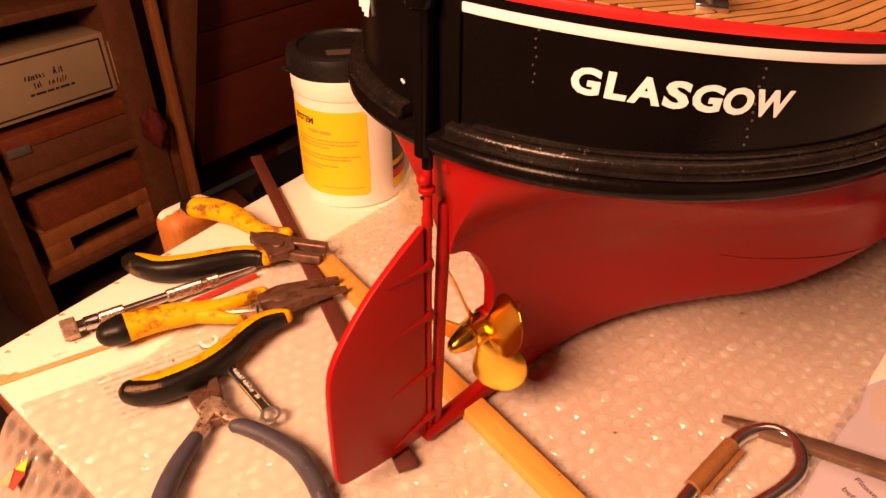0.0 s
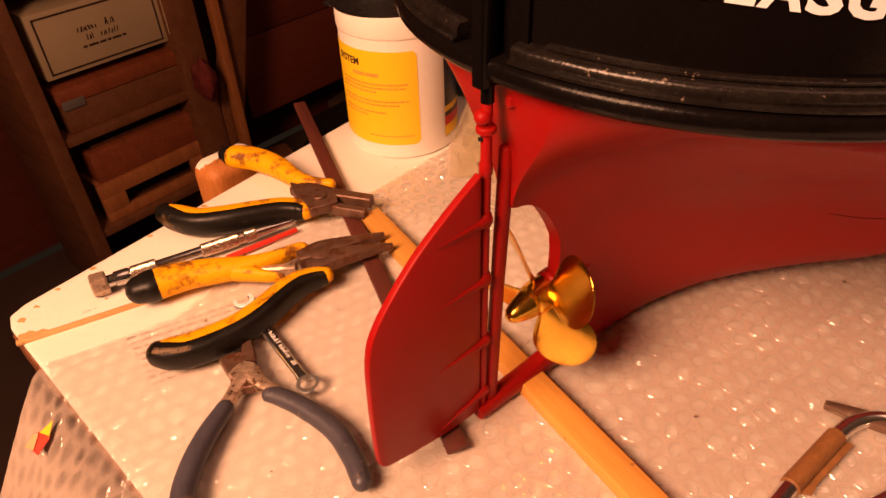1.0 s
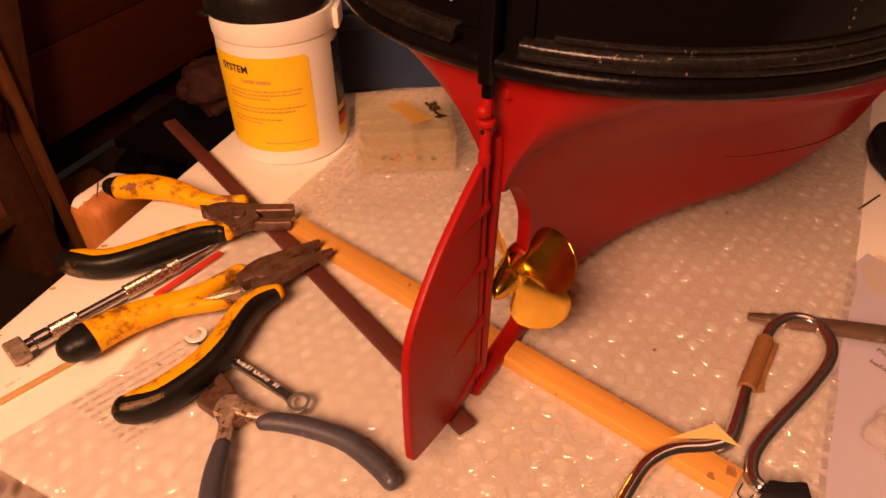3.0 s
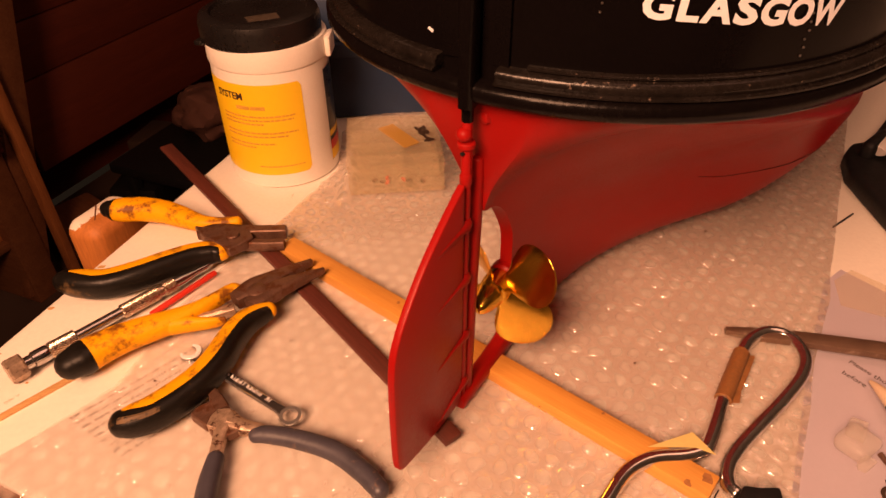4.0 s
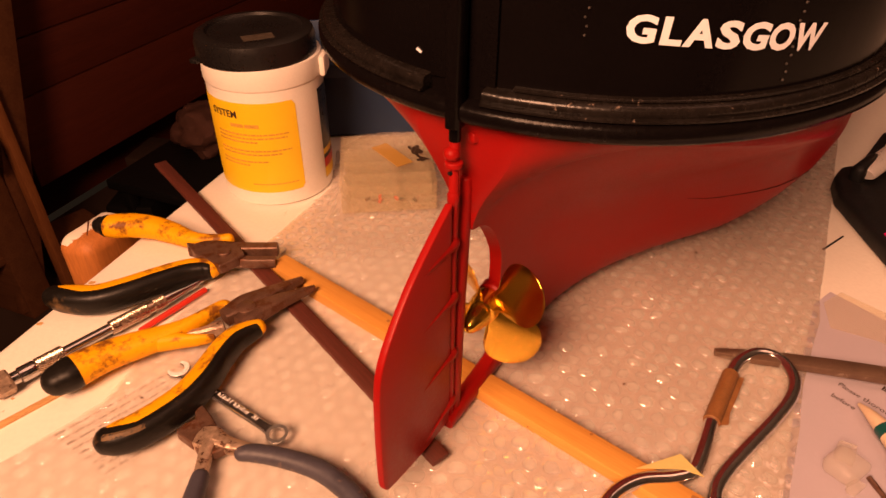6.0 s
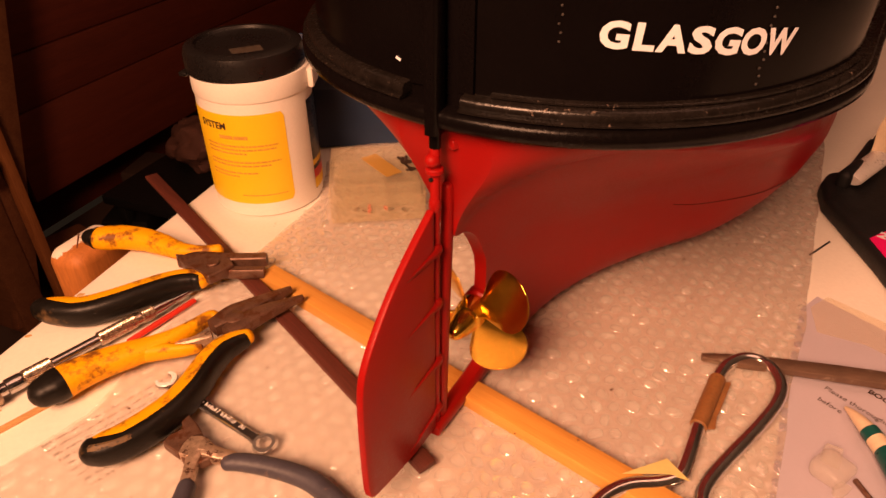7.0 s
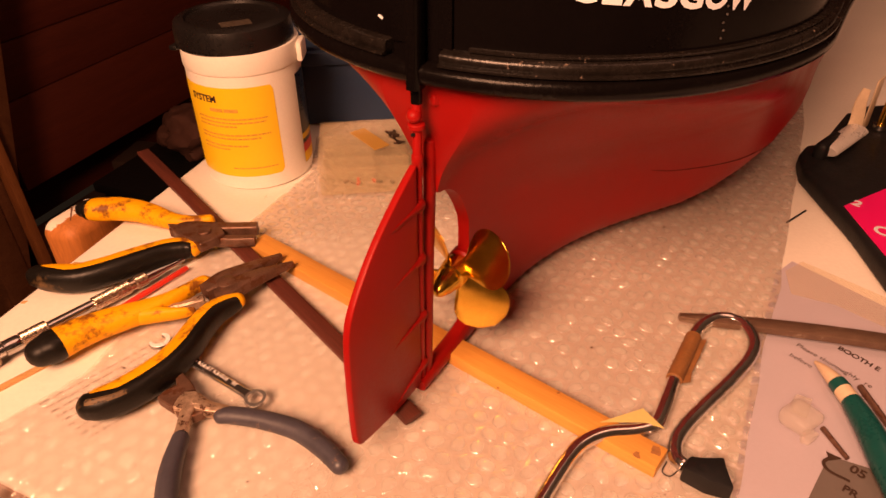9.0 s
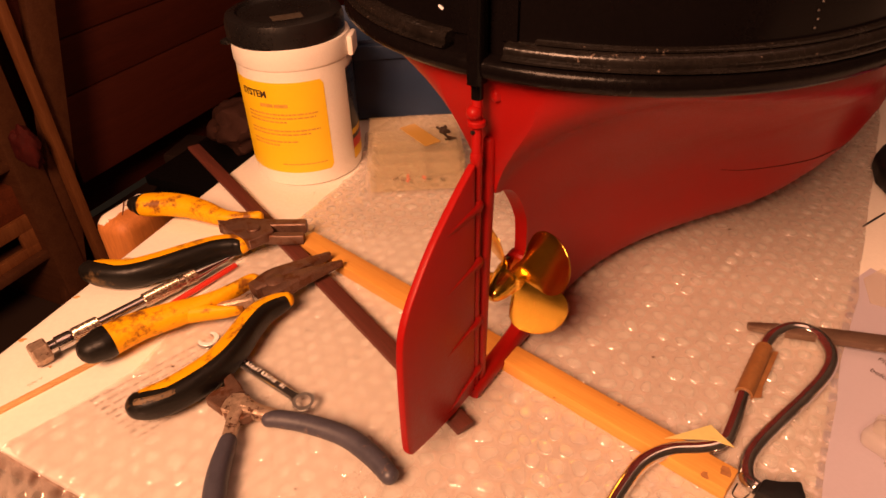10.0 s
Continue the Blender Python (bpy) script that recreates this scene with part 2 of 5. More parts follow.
LABEL = material("yellow_label_paper", (0.85, 0.56, 0.012), 0.40, vary=0.04, scale=40, bump=0.03)
PENCIL = material("grey_handwriting", (0.38, 0.31, 0.27), 0.7, vary=0.3, scale=400, bump=0.0)
INK = material("dark_ink", (0.045, 0.022, 0.012), 0.6, vary=0.2, bump=0.0)
FAINT = material("faint_ink", (0.58, 0.32, 0.04), 0.6, vary=0.2, bump=0.0)
PAPER = material("white_paper", (0.50, 0.46, 0.54), 0.7, vary=0.04, scale=25, bump=0.1)
BLUE = material("navy_plastic", (0.017, 0.040, 0.095), 0.5, vary=0.2, bump=0.1)
SMUDGE = material("brown_smudge", (0.36, 0.16, 0.05), 0.7, vary=0.3, scale=400, bump=0.1)
SCUFF = material("scuffed_brown_rubber", (0.12, 0.075, 0.035), 0.6, vary=0.5, scale=220, bump=0.3, spots=(0.03, 0.022, 0.016), spot_amount=0.4, spot_scale=330)
SLEEVE = material("brown_sleeve", (0.26, 0.115, 0.035), 0.6, vary=0.25, scale=150, bump=0.4)
FILE = material("worn_file_steel", (0.20, 0.125, 0.085), 0.42, 0.55, vary=0.3, scale=120, bump=0.5, fine=2500, spots=(0.36, 0.27, 0.20), spot_amount=0.30, spot_scale=60)
RUBBER = material("black_rubber", (0.010, 0.010, 0.011), 0.55, vary=0.25, scale=80, bump=0.2, spec=0.25)
TEAL = material("teal_lacquer", (0.006, 0.075, 0.070), 0.3, vary=0.15, scale=60, bump=0.08)
CREAM = material("cream_wood", (0.72, 0.58, 0.40), 0.5, vary=0.1, scale=80, bump=0.15)
PINK = material("hot_pink_label", (0.80, 0.006, 0.16), 0.4, vary=0.04, bump=0.05)
SILVER = material("silver_foil", (0.80, 0.77, 0.74), 0.32, 0.35, vary=0.1, bump=0.15)
REDPLASTIC = material("red_plastic", (0.55, 0.03, 0.012), 0.4, vary=0.1, bump=0.05)
SCRAPPALE = material("pale_orange_paper", (0.72, 0.34, 0.16), 0.6, vary=0.1, bump=0.1)
CARD = material("pale_yellow_card", (0.72, 0.60, 0.22), 0.6, vary=0.08, bump=0.1)
GREYCARD = material("grey_card", (0.15, 0.13, 0.12), 0.6, vary=0.1, bump=0.1)
WALLWOOD = grained("red_stained_boards", (0.15, 0.028, 0.012), (0.075, 0.014, 0.006), (1, 1, 12), 4, 0.6, piece=0.5)
SHELFWOOD = grained("brown_shelf_wood", (0.20, 0.080, 0.034), (0.12, 0.042, 0.018), (1, 6, 6), 6, 0.6)
REDWOOD = grained("red_brown_wood", (0.29, 0.075, 0.027), (0.17, 0.042, 0.016), (1, 6, 6), 6, 0.55)
PALEWOOD = grained("pale_timber", (0.44, 0.17, 0.055), (0.27, 0.09, 0.03), (8, 8, 1), 5, 0.6)
CARTON = material("buff_carton", (0.44, 0.34, 0.21), 0.7, vary=0.1, scale=12, bump=0.1)
FLOOR = material("dark_floor", (0.06, 0.035, 0.025), 0.7, vary=0.3, scale=5, bump=0.2)
# made pale to bounce fill light; only on surfaces out of view
BOUNCE_WHITE = material("bounce_white", (0.74, 0.71, 0.67), 0.8, vary=0.1, scale=4, bump=0.2)
CLOTH = material("grubby_cloth", (0.15, 0.065, 0.048), 0.9, vary=0.3, scale=20, bump=0.4)



def chipped(name, paint, bare, slope, level, ragged=0.010, scale=70.0):
    """Old paint that has worn off bare wood below a ragged line."""
    m = grained(name, bare, tuple(0.62 * c for c in bare), (8, 8, 1), 12, 0.6)
    n, l = m.node_tree.nodes, m.node_tree.links
    co, tex, dot, add, step, mix = (n.new("ShaderNode" + k) for k in ("TexCoord", "TexNoise", "VectorMath", "Math", "MapRange", "Mix"))
    l.new(co.outputs["Object"], tex.inputs["Vector"])
    tex.inputs["Scale"].default_value, tex.inputs["Detail"].default_value, tex.inputs["Roughness"].default_value = scale, 6, 0.7
    dot.operation, dot.inputs[1].default_value = "DOT_PRODUCT", slope
    l.new(co.outputs["Object"], dot.inputs[0])
    add.operation, add.inputs[1].default_value = "MULTIPLY_ADD", ragged * 4
    l.new(tex.outputs["Fac"], add.inputs[0])
    l.new(dot.outputs["Value"], add.inputs[2])
    step.inputs["From Min"].default_value, step.inputs["From Max"].default_value = level + ragged * 2 - 0.0004, level + ragged * 2 + 0.0004
    l.new(add.outputs[0], step.inputs["Value"])
    mix.data_type = "RGBA"
    b = n["Principled BSDF"]
    l.new(step.outputs[0], mix.inputs["Factor"])
    l.new(b.inputs["Base Color"].links[0].from_socket, mix.inputs["A"])
    mix.inputs["B"].default_value = (*paint, 1)
    l.new(mix.outputs["Result"], b.inputs["Base Color"])
    return m


JAWPAINT = chipped("worn_white_on_wood", (0.80, 0.74, 0.64), (0.55, 0.20, 0.045), (0.1, 0.6, 0.8), -0.002)

# ---- building helpers ----


def part(name, bm, mat, parent=None, label="", smooth=True, sharp=40):
    bmesh.ops.recalc_face_normals(bm, faces=bm.faces)
    if smooth:
        for f in bm.faces:
            f.smooth = True
        lim = radians(sharp)
        for e in bm.edges:
            if len(e.link_faces) == 2 and e.calc_face_angle(0) > lim:
                e.smooth = False
    me = bpy.data.meshes.new(name)
    bm.to_mesh(me)
    bm.free()
    for one in (mat if isinstance(mat, (list, tuple)) else [mat]):
        me.materials.append(one)
    ob = new(name, me)
    if parent is not None:
        ob.parent = parent
    if label:
        tagged(ob, label)
    return ob


def thing(name, label, category, m=None, group=""):
    ob = new(name)
    ob.empty_display_size = 0.02
    if m is not None:
        ob.matrix_world = m
    return tagged(ob, label, category, group)


def box(size, m=None, bevel=0.0, seg=2):
    bm = bmesh.new()
    bmesh.ops.create_cube(bm, size=1, matrix=(m or Matrix()) @ Matrix.Diagonal((*size, 1)))
    if bevel:
        bmesh.ops.bevel(bm, geom=bm.edges[:], offset=bevel, segments=seg, affect="EDGES", profile=0.5)
    return bm


def slab(outline, z0, z1, bevel=0.0, seg=2):
    """A flat plate from an outline in plan."""
    bm = bmesh.new()
    face = bm.faces.new([bm.verts.new((x, y, z0)) for x, y in outline])
    up = bmesh.ops.extrude_face_region(bm, geom=[face])["geom"]
    bmesh.ops.translate(bm, verts=[v for v in up if isinstance(v, bmesh.types.BMVert)], vec=(0, 0, z1 - z0))
    if bevel:
        bmesh.ops.recalc_face_normals(bm, faces=bm.faces)
        bmesh.ops.bevel(bm, geom=bm.edges[:], offset=bevel, segments=seg, affect="EDGES", profile=0.5)
    return bm


def smooth_line(points, steps=6):
    """A smooth line (Catmull-Rom) through points of any dimension."""
    p = [np.array(q, float) for q in points]
    p = [2 * p[0] - p[1], *p, 2 * p[-1] - p[-2]]
    out = []
    for a, b, c, d in zip(p, p[1:], p[2:], p[3:]):
        for k in range(steps):
            t = k / steps
            out.append(0.5 * (2 * b + (c - a) * t + (2 * a - 5 * b + 4 * c - d) * t * t + (3 * b - a - 3 * c + d) * t ** 3))
    out.append(p[-2])
    return out


def sweep(rows, sides=12, bm=None, power=2.0, up=(0, 0, 1)):
    """A closed body along rows (x, y, z, half width, half height); power above 2 squares its section."""
    bm = bm or bmesh.new()
    rings, n = [], len(rows)
    for i, (x, y, z, w, h) in enumerate(rows):
        a, b = np.array(rows[max(i - 1, 0)][:3]), np.array(rows[min(i + 1, n - 1)][:3])
        d = Vector(b - a).normalized()
        side = d.cross(Vector(up))
        if side.length < 1e-4:
            side = d.cross(Vector((1, 0, 0)))
        side.normalize()
        top = side.cross(d)
        ring = []
        for k in range(sides):
            t = 2 * math.pi * k / sides
            c, s = math.cos(t), math.sin(t)
            c, s = math.copysign(abs(c) ** (2 / power), c), math.copysign(abs(s) ** (2 / power), s)
            ring.append(bm.verts.new(Vector((x, y, z)) + side * (c * w) + top * (s * h)))
        rings.append(ring)
    for r, q in zip(rings, rings[1:]):
        for k in range(sides):
            bm.faces.new((r[k], r[(k + 1) % sides], q[(k + 1) % sides], q[k]))
    bm.faces.new(rings[0][::-1])
    bm.faces.new(rings[-1])
    return bm


def round_rows(points, end=0.6):
    """Rows for sweep with rounded ends."""
    rows = [np.array(r, float) for r in points]

    def cap(r, q):
        d = (r - q)[:3]
        d = d / np.linalg.norm(d)
        out = []
        for k in (90, 65, 40, 18):
            c, s = math.cos(radians(k)), math.sin(radians(k))
            row = r.copy()
            row[:3] += d * s * r[3] * end
            row[3:5] = r[3:5] * max(c, 0.05)
            out.append(row)
        return out
    return cap(rows[0], rows[1]) + rows + cap(rows[-1], rows[-2])[::-1]


def lathe(profile, m=None, sides=48, bm=None):
    """A turned body about z from (radius, height) pairs; closed where the radius is nought."""
    bm = bm or bmesh.new()
    m = m or Matrix()
    rings = []
    for r, z in profile:
        if r <= 1e-6:
            rings.append([bm.verts.new(m @ Vector((0, 0, z)))])
        else:
            rings.append([bm.verts.new(m @ Vector((r * math.cos(2 * math.pi * k / sides), r * math.sin(2 * math.pi * k / sides), z))) for k in range(sides)])
    for a, b in zip(rings, rings[1:]):
        for k in range(sides):
            j = (k + 1) % sides
            if len(a) == 1 and len(b) > 1:
                bm.faces.new((a[0], b[k], b[j]))
            elif len(b) == 1 and len(a) > 1:
                bm.faces.new((a[k], a[j], b[0]))
            elif len(a) > 1:
                bm.faces.new((a[k], a[j], b[j], b[k]))
    return bm


def along(a, b):
    """A pose at a whose z runs to b."""
    d = Vector(b) - Vector(a)
    return Matrix.Translation(a) @ d.to_track_quat("Z", "Y").to_matrix().to_4x4()


def text_mesh(words, size, fat=0.0, spacing=1.0):
    """Letters as a flat bmesh, from the origin to the right."""
    cu = bpy.data.curves.new("letters", "FONT")
    cu.body, cu.size, cu.offset, cu.space_character, cu.resolution_u = words, size, fat, spacing, 3
    ob = bpy.data.objects.new("letters", cu)
    scene.collection.objects.link(ob)
    bpy.context.view_layer.update()
    me = bpy.data.meshes.new_from_object(ob.evaluated_get(bpy.context.evaluated_depsgraph_get()))
    bm = bmesh.new()
    bm.from_mesh(me)
    bpy.data.objects.remove(ob)
    bpy.data.meshes.remove(me)
    bpy.data.curves.remove(cu)
    return bm


def bars(bm, x, y, width, height, rng, gap=0.35):
    """A line of unreadable print: short bars."""
    end = x + width
    while x < end:
        w = height * rng.uniform(1.2, 4.5)
        w = min(w, end - x)
        v = [bm.verts.new(p) for p in ((x, y, 0), (x + w, y, 0), (x + w, y + height, 0), (x, y + height, 0))]
        bm.faces.new(v)
        x += w + height * gap * 2
    return bm


def scrawl(bm, x, y, width, height, rng):
    """A line of unreadable fine print: words of short upright strokes."""
    end = x + width
    while x < end:
        for k in range(rng.randint(3, 9)):
            h, w = height * rng.uniform(0.55, 1.15), height * rng.uniform(0.16, 0.34)
            s, up = height * rng.uniform(-0.2, 0.35), height * rng.uniform(-0.08, 0.1)
            bm.faces.new([bm.verts.new(p) for p in ((x, y + up, 0), (x + w, y + up, 0), (x + w + s, y + up + h, 0), (x + s, y + up + h, 0))])
            x += height * rng.uniform(0.42, 0.62)
        x += height * rng.uniform(0.7, 1.3)
    return bm


# ---- the room: floor, walls, ceiling ----
AZ = radians(35)
ROOM = Matrix.Rotation(-AZ, 4, "Z")          # local y runs along the boarded wall, local x away from it
WALL_X, FLOOR_Z = -1.80, -0.90


def structure(name, bm, mat, label, m=None):
    ob = part(name, bm, mat, None, smooth=False)
    if m is not None:
        ob.matrix_world = m
    return tagged(ob, label, name.split("_")[0], kind="structure")


structure("floor", box((5.0, 6.0, 0.1), pose(0.7, 0.6, FLOOR_Z - 0.05)), FLOOR, "dark floor of the workshop", ROOM)
# ceiling, east and south walls are unseen, whitened as reflectors for ambient fill
structure("ceiling", box((5.0, 6.0, 0.1), pose(0.7, 0.6, 1.60)), BOUNCE_WHITE, "unseen pale ceiling that bounces light", ROOM)
wall_west = structure("wall_west", box((0.1, 6.0, 2.5), pose(WALL_X - 0.07, 0.6, 0.36)), WALLWOOD, "dark red stained boarded wall", ROOM)
structure("wall_east", box((0.1, 6.0, 2.5), pose(3.2, 0.6, 0.36)), BOUNCE_WHITE, "unseen pale east wall that bounces light", ROOM)
structure("wall_north", box((5.0, 0.1, 2.5), pose(0.7, 3.6, 0.36)), WALLWOOD, "plain boarded end wall", ROOM)
structure("wall_south", box((5.0, 0.1, 2.5), pose(0.7, -2.4, 0.36)), BOUNCE_WHITE, "unseen pale south wall that bounces light", ROOM)

# ---- the bench ----
CORNER = Vector((-0.224, 0.274, 0))
EDGE = Vector((math.sin(radians(32)), math.cos(radians(32)), 0))      # along the far side
FRONT = Vector((math.sin(radians(128)), math.cos(radians(128)), 0))   # along the front


def bench():
    ob = thing("workbench", "white painted wooden workbench with chipped edges", "workbench")
    pts = [CORNER, CORNER + EDGE * 1.7, CORNER + EDGE * 1.7 + FRONT * 1.2, CORNER + FRONT * 1.2]
    rounded = [pts[0] + EDGE * 0.012, *pts[1:], pts[0] + FRONT * 0.012, pts[0] + (EDGE + FRONT) * 0.003]
    part("top", slab([(p.x, p.y) for p in rounded], -0.022, 0.0, 0.0012), TABLE, ob, sharp=60)
    for a, b in ((0.12, 0.10), (1.5, 0.10), (0.12, 1.0), (1.5, 1.0)):
        c = CORNER + EDGE * a + FRONT * b
        part("leg", box((0.06, 0.06, -FLOOR_Z - 0.022), pose(c.x, c.y, (FLOOR_Z - 0.022) / 2), 0.003), SHELFWOOD, ob)
    for d, n in ((FRONT, -EDGE), (EDGE, -FRONT)):
        c = CORNER + d * 0.6
        side = Vector((d.y, -d.x, 0))
        side = side if side.dot(n) > 0 else -side
        c = c + side * 0.0004
        part("edge", box((1.17, 0.0016, 0.017), Matrix.Translation((c.x, c.y, -0.0118)) @ Matrix.Rotation(math.atan2(d.y, d.x), 4, "Z"), 0.0003), SHELFWOOD if d is FRONT else RAWEDGE, ob, "bare wooden board edge")
    a, b = (-0.203, 0.2545), (-0.125, 0.306)
    d = Vector((b[0] - a[0], b[1] - a[1], 0))
    part("lipping", box((d.length, 0.0032, 0.0022), Matrix.Translation(((a[0] + b[0]) / 2, (a[1] + b[1]) / 2, 0.0009)) @ Matrix.Rotation(math.atan2(d.y, d.x), 4, "Z"), 0.0005), RAWEDGE, ob, "bare wooden lipping")
    return ob


workbench = bench()


# ---- bubble wrap ----
def smoothstep(u):
    u = max(0.0, min(1.0, u))
    return u * u * (3 - 2 * u)


def inside(p, poly):
    c = False
    for (x0, y0), (x1, y1) in zip(poly, poly[1:] + poly[:1]):
        if (y0 > p[1]) != (y1 > p[1]) and p[0] < (x1 - x0) * (p[1] - y0) / (y1 - y0) + x0:
            c = not c
    return c


TABLE_TOP = 0.0006


def wrap_height(x, y):
    """Bubbles in staggered rows on a softly crumpled film."""
    a = x * math.cos(WRAP_TILT) + y * math.sin(WRAP_TILT)
    b = -x * math.sin(WRAP_TILT) + y * math.cos(WRAP_TILT)
    pitch = 0.0100
    best, one = 9.0, (0, 0)
    row = round(b / (pitch * 0.866))
    for r in (row - 1, row, row + 1):
        off = 0.5 * pitch if r % 2 else 0.0
        k = round((a - off) / pitch)
        da, db = a - off - k * pitch, b - r * pitch * 0.866
        if da * da + db * db < best:
            best, one = da * da + db * db, (k, r)
    d = best / 0.0043 ** 2
    full = 0.45 + 0.55 * ((one[0] * 7919 + one[1] * 104729) % 97) / 96
    full *= 0.85 + 0.5 * noise.noise(Vector((x * 18, y * 18, 9)))
    across = (x - 0.037) * 0.707 - (y - 0.226) * 0.707
    full *= 0.60 + 0.40 * max(0.0, min(1.0, (across + 0.03) / 0.07)) if y < 0.42 else 1.0
    dome = 0.0006 * full * (1 - d * d) if d < 1 else 0.0
    soft = 0.0010 * (noise.noise(Vector((x * 26, y * 26, 0))) + 0.6 * noise.noise(Vector((x * 80, y * 80, 5)))) + 0.00035 * noise.noise(Vector((x * 420, y * 420, 2)))
    fold = 0.011 * math.exp(-((x - 0.011 - 0.25 * (y - 0.45)) / 0.0048) ** 2) * smoothstep((y - 0.405) / 0.03) * smoothstep((0.485 - y) / 0.02)
    fold *= 1 + 0.5 * noise.noise(Vector((x * 90, y * 60, 4)))
    return max(TABLE_TOP + 0.0010 + soft + dome + fold, TABLE_TOP)


def drape(x, y):
    """How far the film has sunk where it hangs over the front of the bench."""
    over = (Vector((x, y, 0)) - CORNER).dot(OUTWARD) + 0.004
    if over <= 0:
        return 0.0
    return 1.5 * over * over / (over + 0.025) + 0.016 * max(0, noise.noise(Vector((x * 14, y * 14, 3))) + 0.3) * min(1, over / 0.03)


OUTWARD = Vector((-FRONT.y, FRONT.x, 0))
if OUTWARD.dot(EDGE) > 0:
    OUTWARD = -OUTWARD


def bubble_wrap():
    outline = [(-0.186, 0.2385), (-0.146, 0.264), (-0.128, 0.277), (-0.106, 0.325), (-0.088, 0.352), (-0.070, 0.372), (-0.035, 0.413), (0.002, 0.462), (0.012, 0.52),
               (0.10, 0.60), (0.36, 0.62), (0.47, 0.50), (0.425, 0.440), (0.313, 0.311), (0.260, 0.249), (0.222, 0.211), (0.152, 0.130), (0.075, 0.02), (-0.05, -0.01), (-0.2, 0.10), (-0.205, 0.20)]
    step = 0.0009
    grid, verts = {}, []
    for j in range(int(0.66 / step)):
        y = -0.02 + j * step
        cuts = sorted(x0 + (y - y0) * (x1 - x0) / (y1 - y0) for (x0, y0), (x1, y1) in zip(outline, outline[1:] + outline[:1]) if (y0 > y) != (y1 > y))
        for lo, hi in zip(cuts[::2], cuts[1::2]):
            lo += 0.0018 * noise.noise(Vector((3, y * 35, 1)))
            hi += 0.0018 * noise.noise(Vector((7, y * 35, 2)))
            for i in range(int((lo + 0.215) / step) - 2, int((hi + 0.215) / step) + 4):
                x = min(max(-0.215 + i * step, lo), hi)
                z = wrap_height(x, y) - drape(x, y)
                grid[i, j] = len(verts)
                verts.append((x, y, z))
    faces = []
    for (i, j), v in grid.items():
        q = [grid.get(k) for k in ((i + 1, j), (i + 1, j + 1), (i, j + 1))]
        if None not in q:
            faces.append((v, *q))
    me = bpy.data.meshes.new("bubble_wrap")
    me.from_pydata(verts, [], faces)
    me.shade_smooth()
    me.materials.append(WRAP)
    return tagged(new("bubble_wrap", me), "clear bubble wrap sheet spread over the bench", "bubble wrap")


bubble_wrap()

# ---- the model ship ----
HEADING = radians(45)
SHIP = Matrix.Translation((0.0369, 0.2259, 0.0035)) @ Matrix.Rotation(math.pi / 2 - HEADING, 4, "Z")   # local x forward, local y to port
STERN, RADIUS, LENGTH = 0.004, 0.116, 0.80
RAIL_LOW, RAIL_TOP, ARCH = 0.1575, 0.1705, 0.1055


def plan(f):
    """Half breadth of the deck: a round stern running into nearly straight sides, closing to the bow."""
    d = f - STERN
    if d <= 0:
        return 0.0
    if d < RADIUS:
        return math.sqrt(RADIUS ** 2 - (RADIUS - d) ** 2) * (1 + 0.028 * smoothstep((d - 0.05) / 0.08))
    e = min(1.0, (d - RADIUS) / 0.25)
    b = RADIUS + 0.008 * e * e * (3 - 2 * e)
    b *= 1 + 0.028 * smoothstep((d - 0.05) / 0.08)
    if f > 0.52:
        b *= math.sqrt(max(0.0, 1 - ((f - 0.52) / (LENGTH - 0.52)) ** 2)) * 0.98 + 0.02
    return b


def sheer(f):
    return 0.2160 - 0.14 * min(f, 0.10) - 0.05 * max(0.0, min(f - 0.10, 0.15)) + 0.25 * max(0.0, f - 0.35) ** 2


def stern_line(z):
    """Where the hull begins behind, by height: the counter, the arch over the screw and the stern frame."""
    if z > ARCH:
        e = min(1.0, (z - ARCH) / (RAIL_LOW - ARCH))
        return 0.0105 + (STERN - 0.0105) * e ** 3
    return 0.0105 + 0.0290 * min(1.0, (ARCH - z) / 0.030) ** 0.42


def breadth(f, z):
    """Half breadth of the under body: the body proper, and the flared counter that meets it in a crease."""
    t, x = 0.0030, z / RAIL_LOW
    run = 0.242 * (1 - x ** 4.2) + 0.002
    u = max(0.0, min(1.0, (f - 0.0105 - 0.0290 * smoothstep((ARCH + 0.020 - z) / 0.060) - 0.009 * smoothstep((0.075 - z) / 0.05)) / run))
    body = (smoothstep(u) * (1 - 0.9 * x * x) + math.sin(math.pi / 2 * u) * 0.9 * x * x) ** (1.25 - 0.40 * x * x)
    k = smoothstep((f - 0.20) / 0.08)          # the bilge grows rounder amidships
    low = min(z / (0.045 + 0.065 * k), 1.0)
    bilge = (1 - (1 - low) ** (2.4 - 0.4 * k)) ** (0.55 + 0.07 * k)
    counter = min(1.0, max(0.0, (z - ARCH) / (RAIL_LOW - ARCH))) ** 1.7 * (1 - smoothstep((f - 0.030) / 0.070))
    full = (body ** 9 + counter ** 9) ** (1 / 9)
    full = min(1.0, 1.02 * full / (1 + full ** 14) ** (1 / 14))
    return t + max(0.0, plan(f) - t) * full * bilge


